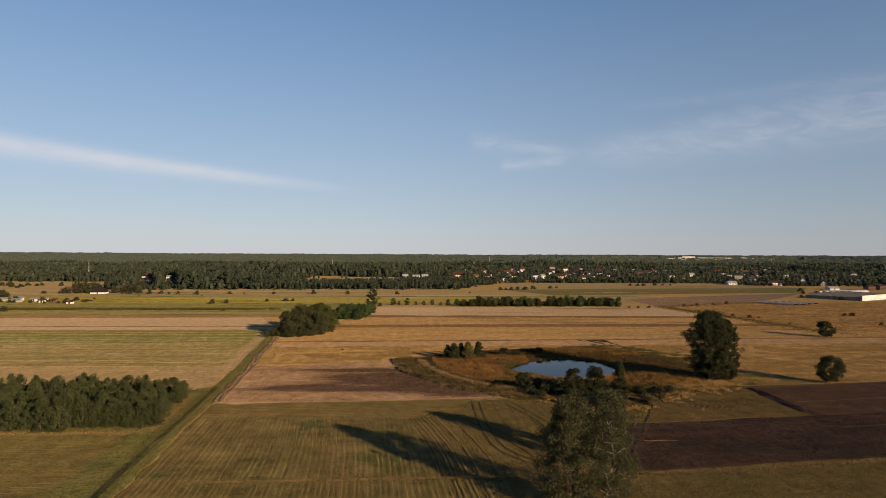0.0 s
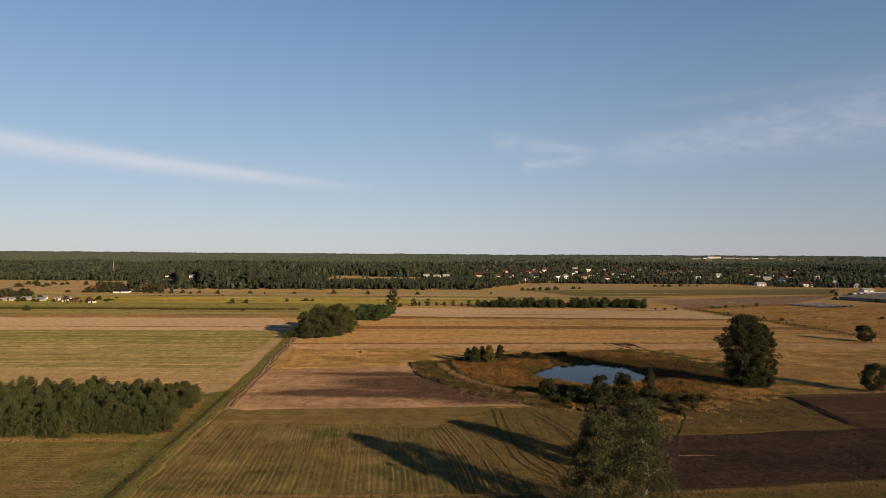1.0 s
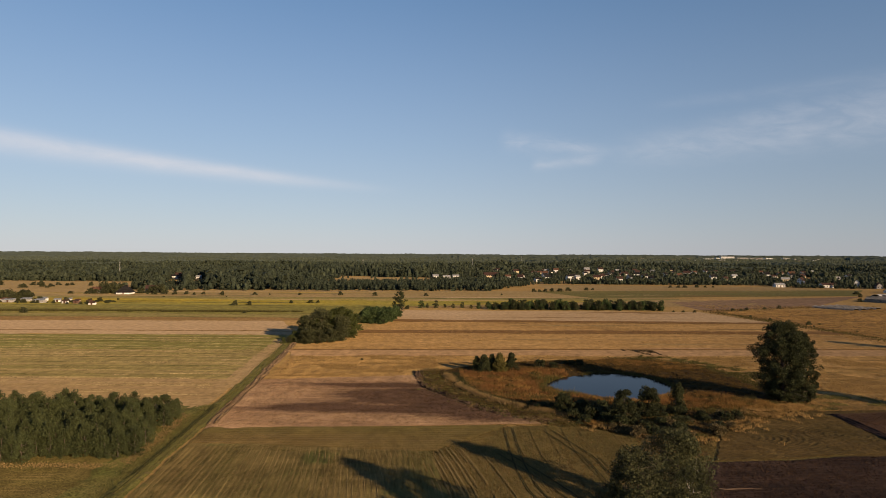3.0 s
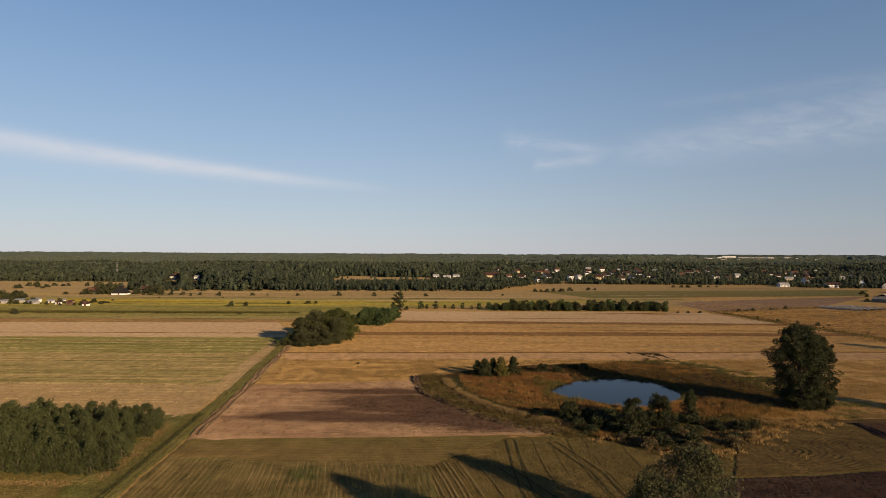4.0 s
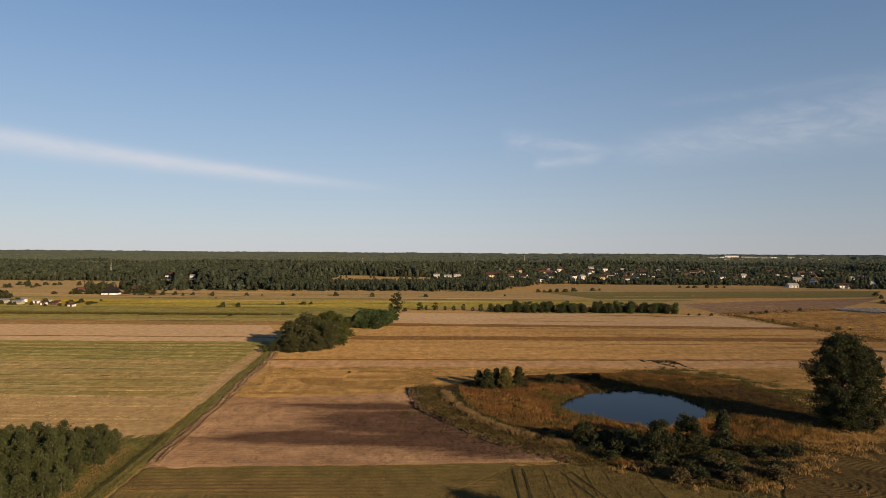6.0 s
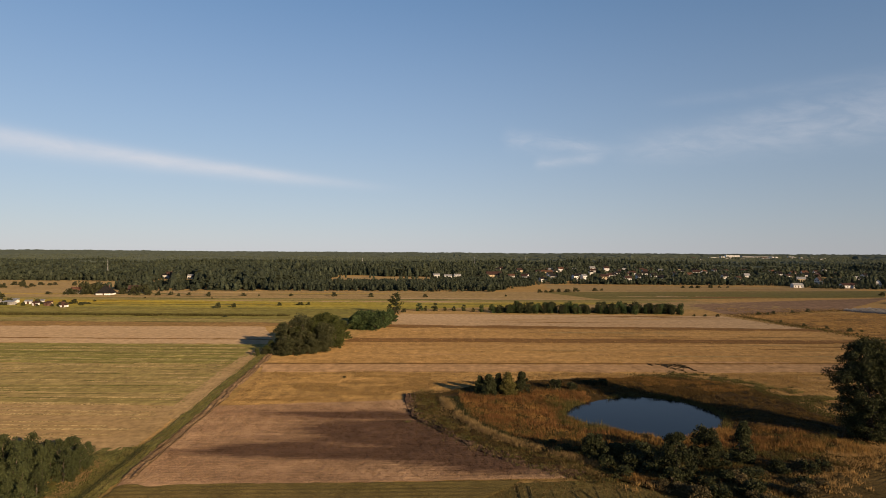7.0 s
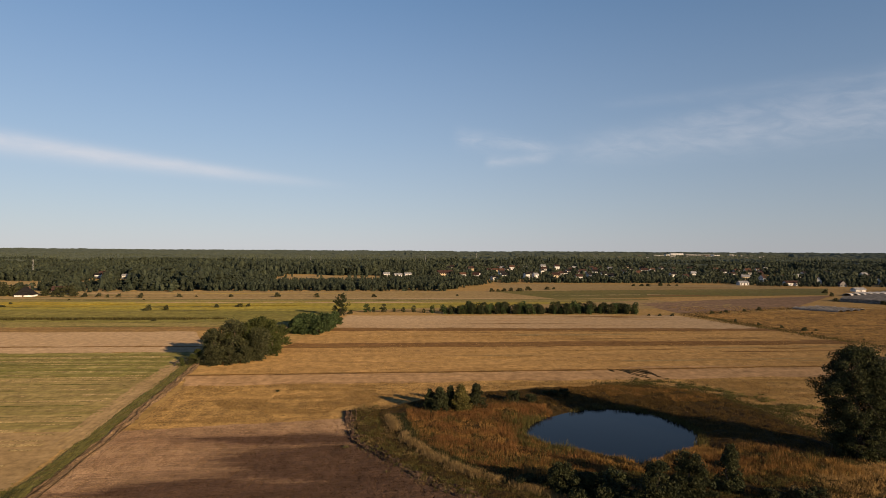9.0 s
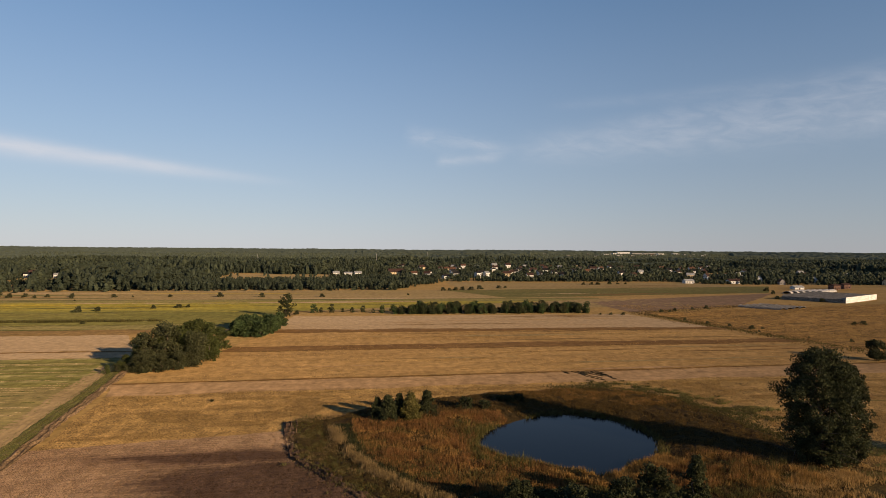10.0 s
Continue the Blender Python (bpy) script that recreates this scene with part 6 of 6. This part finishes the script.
for i in range(26):
    hy = 2700 + 900 * _rng.random()
    hall(hy * _rng.uniform(0.30, 0.60), hy, _rng.uniform(9, 20), 14, _rng.uniform(6, 9), _rng.uniform(-25, 20), _rng.choice(("plaster_white", "plaster_grey", "plaster_grey", "brick")), "small pale hall in a distant town")
hall(1730, 3600, 90, 30, 10, -10, "plaster_grey", "grey industrial hall near the horizon")


def tunnel(x, y, turn, length, width, height, film, label, hoops=6):
    """A plastic tunnel over steel hoops, open at its ends."""
    root = new("polytunnel")
    n, vs, fs = 14, [], []
    for k, (rx, rz) in enumerate(((width / 2, height), (width / 2 - 0.08, height - 0.08))):
        for s in (-length / 2, length / 2):
            for i in range(n + 1):
                a = math.pi * i / n
                vs.append((s, rx * math.cos(a), rz * math.sin(a) ** 0.8))
    m = n + 1
    for i in range(n):
        fs += [(i, i + 1, m + i + 1, m + i), (2 * m + i, 3 * m + i, 3 * m + i + 1, 2 * m + i + 1), (i, 2 * m + i, 2 * m + i + 1, i + 1), (m + i, m + i + 1, 3 * m + i + 1, 3 * m + i)]
    part("cover", vs, fs, M[film], root)
    for k in range(hoops):
        s = -length / 2 + length * k / (hoops - 1)
        segs = [((s, (width / 2 + 0.05) * math.cos(math.pi * i / 8), (height + 0.05) * math.sin(math.pi * i / 8) ** 0.8), (s, (width / 2 + 0.05) * math.cos(math.pi * (i + 1) / 8), (height + 0.05) * max(0, math.sin(math.pi * (i + 1) / 8)) ** 0.8), 0.08, 0.08)
                for i in range(8)]
        part("hoop", *tubes(segs, 4), M["metal"], root)
    root.matrix_world = pose(x, y, float(ground_z(x, y)), 0, 0, turn)
    return tagged(root, label, "polytunnel", "polytunnels")


for i in range(4):
    tunnel(266 + i * 7.0, 463 + i * 3.1, 118, 28, 7.0, 1.5, "film_dark", "low tunnel of grey weathered plastic film")
for i in range(6):
    tunnel(398 + i * 7, 606 + i * 1.0, 35, 40, 7.0, 2.2, "film", "low tunnel of pale weathered plastic film")


def greenhouse():
    root = new("greenhouse")
    bays, w, L, h = 8, 8.0, 44.0, 2.7
    for i in range(bays):
        x0, x1 = i * w, (i + 1) * w
        part("roof", [(x0, 0, h), (x1, 0, h), ((x0 + x1) / 2, 0, h + 1.5), (x0, L, h), (x1, L, h), ((x0 + x1) / 2, L, h + 1.5)],
             [(0, 2, 5, 3), (2, 1, 4, 5), (0, 1, 2, 2), (3, 5, 4, 4)], M["film_dark"], root)
    part("wall", *box(0, bays * w, -0.3, -0.15, -0.5, h + 1.6), M["plaster_white"], root, "white end wall")
    part("wall", *box(0, bays * w, L, L + 0.15, -0.5, h), M["film_dark"], root)
    part("wall", *box(-0.15, 0, 0, L, -0.5, h), M["film_dark"], root)
    part("wall", *box(bays * w, bays * w + 0.15, 0, L, -0.5, h), M["film_dark"], root)
    root.matrix_world = pose(355, 496, 0, 0, 0, 31)
    tagged(root, "large greenhouse with a white end wall", "greenhouse")


greenhouse()


def shed(x, y, turn, w, d, h, wall, roof, label):
    root = new("shed")
    part("wall", *box(-w / 2, w / 2, -d / 2, d / 2, -0.3, h), M[wall], root)
    part("roof", [(-w / 2 - .3, -d / 2 - .3, h), (w / 2 + .3, -d / 2 - .3, h), (w / 2 + .3, d / 2 + .3, h + .8), (-w / 2 - .3, d / 2 + .3, h + .8), (-w / 2 - .3, -d / 2 - .3, h + .2), (w / 2 + .3, -d / 2 - .3, h + .2), (w / 2 + .3, d / 2 + .3, h + 1.0), (-w / 2 - .3, d / 2 + .3, h + 1.0)],
         [(3, 2, 1, 0), (4, 5, 6, 7), (0, 1, 5, 4), (1, 2, 6, 5), (2, 3, 7, 6), (3, 0, 4, 7)], M[roof], root)
    part("door", *box(-0.6, 0.6, -d / 2 - 0.06, -d / 2, 0, 2.0), M["roof_brown"], root)
    root.matrix_world = pose(x, y, 0, 0, 0, turn)
    return tagged(root, label, "shed", "farm sheds")


for sx, sy, st, sw, sd, sh, wl, rf, lab in (
        (-317, 492, 10, 9, 6, 2.6, "plaster_grey", "roof_grey", "grey shed with a grey sheet roof"), (-299, 480, -8, 11, 6, 2.8, "plaster_grey", "roof_grey", "grey shed with a pale sheet roof"),
        (-291, 488, 20, 6, 5, 2.6, "plaster_white", "roof_grey", "white shed with a grey sheet roof"), (-278, 476, 5, 5, 4, 2.4, "plaster_white", "roof_red", "small white hut with a red roof"),
        (-269, 475, -12, 6, 4, 2.6, "brick", "roof_red", "small brick hut with a red roof"), (-252, 465, 4, 6, 4, 2.0, "plaster_white", "roof_red", "small white hut with a red roof"),
        (-286, 494, 14, 5, 4, 2.4, "plaster_white", "roof_grey", "small white hut with a grey sheet roof"), (-273, 483, 30, 5, 4, 2.4, "plaster_cream", "roof_brown", "small cream hut with a brown roof"),
        (-308, 498, -10, 8, 5, 2.8, "plaster_white", "roof_grey", "white shed with a pale sheet roof"), (-262, 478, 12, 4, 4, 2.2, "brick", "roof_red", "small brick hut with a red roof"),
        (-258, 472, -5, 4, 3, 2.2, "plaster_white", "roof_brown", "small white hut with a brown roof"), (-323, 482, 5, 10, 6, 2.8, "plaster_grey", "roof_grey", "grey shed with a grey sheet roof"),
        (-330, 488, 0, 9, 6, 2.8, "plaster_grey", "roof_brown", "grey shed with a brown roof"), (-343, 480, 15, 8, 6, 2.8, "plaster_white", "roof_grey", "white shed with a grey sheet roof")):
    shed(sx, sy, st, sw * 0.7, sd * 0.7, sh * 0.7, wl, rf, lab)


def mast(x, y, h, label):
    root = new("mast")
    legs = [(0.9 * math.cos(a), 0.9 * math.sin(a)) for a in (0.5, 2.6, 4.7)]
    for lx, ly in legs:
        part("leg", *tubes([((lx, ly, -0.5), (lx * 0.35, ly * 0.35, h), 0.14, 0.1)], 5), M["metal"], root)
    segs = []
    for k in range(int(h / 2)):
        s0, s1 = 1 - 0.65 * (2 * k) / h, 1 - 0.65 * (2 * k + 2) / h
        for i in range(3):
            j = (i + 1) % 3
            segs.append(((legs[i][0] * s0, legs[i][1] * s0, 2 * k), (legs[j][0] * s1, legs[j][1] * s1, 2 * k + 2), 0.06, 0.06))
    part("lattice", *tubes(segs, 4), M["metal"], root)
    part("antenna", *tubes([((0, 0, h), (0, 0, h + 3), 0.08, 0.04)], 5), M["metal"], root)
    root.matrix_world = pose(x, y, float(ground_z(x, y)))
    tagged(root, label, "mast")


mast(-437, 854, 25, "slim pale lattice mast above the woods")
mast(52, 1500, 26, "slim lattice mast above the village")
mast(-190, 1400, 24, "slim lattice mast above the woods")
mast(190, 1700, 30, "slim lattice mast above the village")

# ---------------------------------------------------------------- woods to the horizon


EDGE_X = [-3000, -345, -332, -322, -262, -245, 45, 56, 110, 380, 400, 560, 900, 3000]
EDGE_Y = [830, 815, 800, 606, 622, 637, 645, 690, 800, 790, 735, 715, 680, 680]


def inside(x, y):
    """Where woods stand, 0..1."""
    edge = np.interp(x, EDGE_X, EDGE_Y)
    w = np.where(y > edge + 10 * vnoise(x / 20, y / 20, 3), 1.0, 0.0)
    w = np.where((x > -165) & (x < -25) & (y > 775) & (y < 1000), 0.02, w)
    village = (x > -40) & (x < 800) & (y < 1400) & (y > 830)
    w = np.where(village & (x + (y - 800) * 0.3 > 90), np.where(vnoise(x / 40, y / 40, 9) > 0.38, 0.75, 0.25), w)
    w = np.where((y > 900) & (vnoise(x / 170, y / 40, 12) > 0.8), 0.04, w)
    for hx, hy, *_ in VILLAGE:
        near = (np.abs(x - hx * (1 - (hy - y) / hy)) < 7) & (y > hy - (120 if hx < -300 else 60 if hx < 100 else 50)) & (y < hy + 7)
        w = np.where(near, 0.04, w)
    w = np.where((x > 500) & (x < 640) & (y > 940) & (y < 1080), 0.02, w)
    return w


def crown_shells(x, y, z, h, rad, rings, sides, pointed, rng):
    """Uneven closed crowns, narrowing to a tip: one for each tree."""
    n = len(x)
    t = np.linspace(0.06, 0.86, rings)[None, :, None] + rng.normal(size=(n, rings, sides)) * 0.035
    prof = np.clip(1 - t, 0, 1) ** pointed * np.minimum(1, 0.55 + 2.2 * t)
    a = (np.arange(sides) * 2 * math.pi / sides)[None, None, :] + rng.uniform(0, 6.28, (n, rings, 1)) + rng.normal(size=(n, rings, sides)) * 0.18
    r = rad[:, None, None] * prof * rng.uniform(0.72, 1.22, (n, rings, sides))
    ring = np.stack([x[:, None, None] + r * np.cos(a), y[:, None, None] + r * np.sin(a), z[:, None, None] + h[:, None, None] * t], -1).reshape(n, rings * sides, 3)
    tip = np.stack([x + rng.normal(size=n) * 0.3, y + rng.normal(size=n) * 0.3, z + h], -1)[:, None]
    v = np.concatenate([ring, tip], 1)
    f = []
    for i in range(rings):
        for j in range(sides):
            p, q = i * sides + j, i * sides + (j + 1) % sides
            f += [(p, q, q + sides), (p, q + sides, p + sides)] if i < rings - 1 else [(p, q, rings * sides)]
    f = np.array(f)[None] + (np.arange(n) * (rings * sides + 1))[:, None, None]
    return v.reshape(-1, 3), f.reshape(-1, 3)


def crown_sprays(x, y, z, h, rad, count, size, pointed, rng):
    """Loose sprays of leaves standing out of the crowns."""
    t = rng.uniform(0.1, 1, (len(x), count))
    r = rad[:, None] * (1 - t) ** pointed * rng.uniform(0.7, 1.25, t.shape)
    a = rng.uniform(0, 6.28, t.shape)
    c = np.stack([x[:, None] + r * np.cos(a), y[:, None] + r * np.sin(a), z[:, None] + h[:, None] * t], -1).reshape(-1, 3)
    return leaf_cards(c, size, rng, slim=0.75)


def build_woods():
    rng = np.random.default_rng(7)
    n = 62000
    y = 620 + 1100 * rng.uniform(0, 1, n) ** 0.8
    x = rng.uniform(-1, 1, n) * (y * 0.85 + 60) + 60
    keep = rng.uniform(0, 1, n) < inside(x, y)
    x, y = x[keep], y[keep]
    h = 8.5 + 8.5 * vnoise(x / 60, y / 60, 5) + rng.normal(size=len(x)) * 1.7
    hamlet = (x > 60) & (x < 800) & (y > 845) & (y < 1420)
    stand = np.floor(4 * vnoise(x / 130, y / 55, 15)) / 3
    h = h * (0.68 + 0.42 * stand)
    rim = np.interp(x, EDGE_X, EDGE_Y)
    h = h * np.clip(0.5 + (y - rim) / 110, 0.5, 1)
    h = np.where((x > -40) & (x < 800) & (y > 845), h * np.interp(y, [845, 1200, 1600], [0.5, 0.5, 1.0]) * rng.uniform(0.6, 1.35, len(x)), h)
    h = np.where((x > -40) & (x < 40) & (y < 985) & (y > 845), np.minimum(h, 3.5), h)
    h = np.where((x > -175) & (x < 60) & (y < 1000), np.minimum(h, 6.8 + 1.5 * vnoise(x / 12, y / 12, 8)), h)
    h = np.where((x > 48) & (x < 800) & (y <= 845), h * 0.7, h)
    for hx, hy in ((-385, 904), (-350, 900)):
        h = np.where((np.abs(x - hx * y / hy) < 11) & (y < hy), np.minimum(h, 4.6), h)
    kind = 0.5 * vnoise(x / 90, y / 70, 6) + 0.5 * vnoise(x / 150, y / 45, 16) + 0.13 * rng.normal(size=len(x)) + np.where(hamlet, 0.25, 0)
    for pick, material, label, wide, pointed in ((kind > 0.5, "forest", "mixed birch woods beyond the fields", 0.33, 0.36), (kind <= 0.5, "forest_pine", "dark pine woods beyond the fields", 0.28, 0.5)):
        vs, fs, k = [], [], 0
        for m, rings, sides, count, size in ((pick & (y < 800), 5, 7, 16, 0.75), (pick & (y >= 800) & (y < 1100), 3, 6, 6, 1.2), (pick & (y >= 1100), 3, 5, 2, 1.6)):
            xx, yy, hh = x[m], y[m], h[m]
            zz = ground_z(xx, yy)
            rad = hh * wide * rng.uniform(0.75, 1.3, len(xx)) * np.where(hamlet[m], 1.45, 1.0)
            for v, f in (crown_shells(xx, yy, zz, hh, rad, rings, sides, pointed, rng), crown_sprays(xx, yy, zz, hh, rad, count, size, pointed, rng)):
                vs.append(v)
                fs.append(f + k)
                k += len(v)
        ob = mesh_ob("woods", np.concatenate(vs), np.concatenate(fs), M[material])
        tagged(ob, label, "forest", "", "stuff")
    # single crowns far off, then the closed canopy
    n = 62000
    y = 1700 + 1700 * rng.uniform(0, 1, n) ** 1.1
    x = rng.uniform(-0.8, 0.85, n) * y
    keep = (vnoise(x / 260, y / 60, 17) < 0.83) & ~((x > 0.28 * y) & (x < 0.62 * y) & (y > 2350) & (rng.uniform(0, 1, n) < 0.6))
    x, y = x[keep], y[keep]
    h = 9 + 8 * vnoise(x / 120, y / 70, 18) + rng.normal(size=len(x)) * 1.5
    # these crowns and the canopy below wear the haze-tinted forest colours
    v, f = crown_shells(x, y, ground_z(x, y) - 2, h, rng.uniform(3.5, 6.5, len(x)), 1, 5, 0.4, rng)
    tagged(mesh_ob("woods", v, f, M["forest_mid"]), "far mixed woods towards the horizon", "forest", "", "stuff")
    na, nr = 560, 110
    ang = np.linspace(-radians(50), radians(50), na)
    rad = 1550 * (4850 / 1550) ** np.linspace(0, 1, nr)
    A, R = np.meshgrid(ang, rad, indexing="ij")
    X, Y = R * np.sin(A), R * np.cos(A)
    x, y = X.ravel(), Y.ravel()
    z = ground_z(x, y) + np.interp(R.ravel(), [1550, 1800, 3000, 3600], [1, 1, 1, 8]) + 5 * vnoise(x / 150, y / 200, 31) + 5 * vnoise(x / 16, y / 40, 32) + 5 * rng.uniform(0, 1, len(x)) * np.clip((R.ravel() - 1500) / 400, 0.3, 1) + 5 * np.clip(-A.ravel() / radians(36), 0, 1.2) * np.clip((R.ravel() - 3000) / 1600, 0, 1)
    halls = (x > 0.28 * y) & (x < 0.62 * y) & (y > 2350) & (y < 3660)
    z = np.where(halls, ground_z(x, y) + 1 + 9 * vnoise(x / 45, y / 60, 33) ** 2, z)
    z = np.where(R.ravel() < rad[1] - 0.5, ground_z(x, y) - 1, z)
    v = np.c_[x, y, z]
    i = (np.arange(na - 1)[:, None] * nr + np.arange(nr - 1)[None]).ravel()
    f = np.stack([i, i + 1, i + nr + 1, i + nr], 1)[:, ::-1]
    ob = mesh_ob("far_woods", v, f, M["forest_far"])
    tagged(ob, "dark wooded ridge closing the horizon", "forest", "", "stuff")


build_woods()
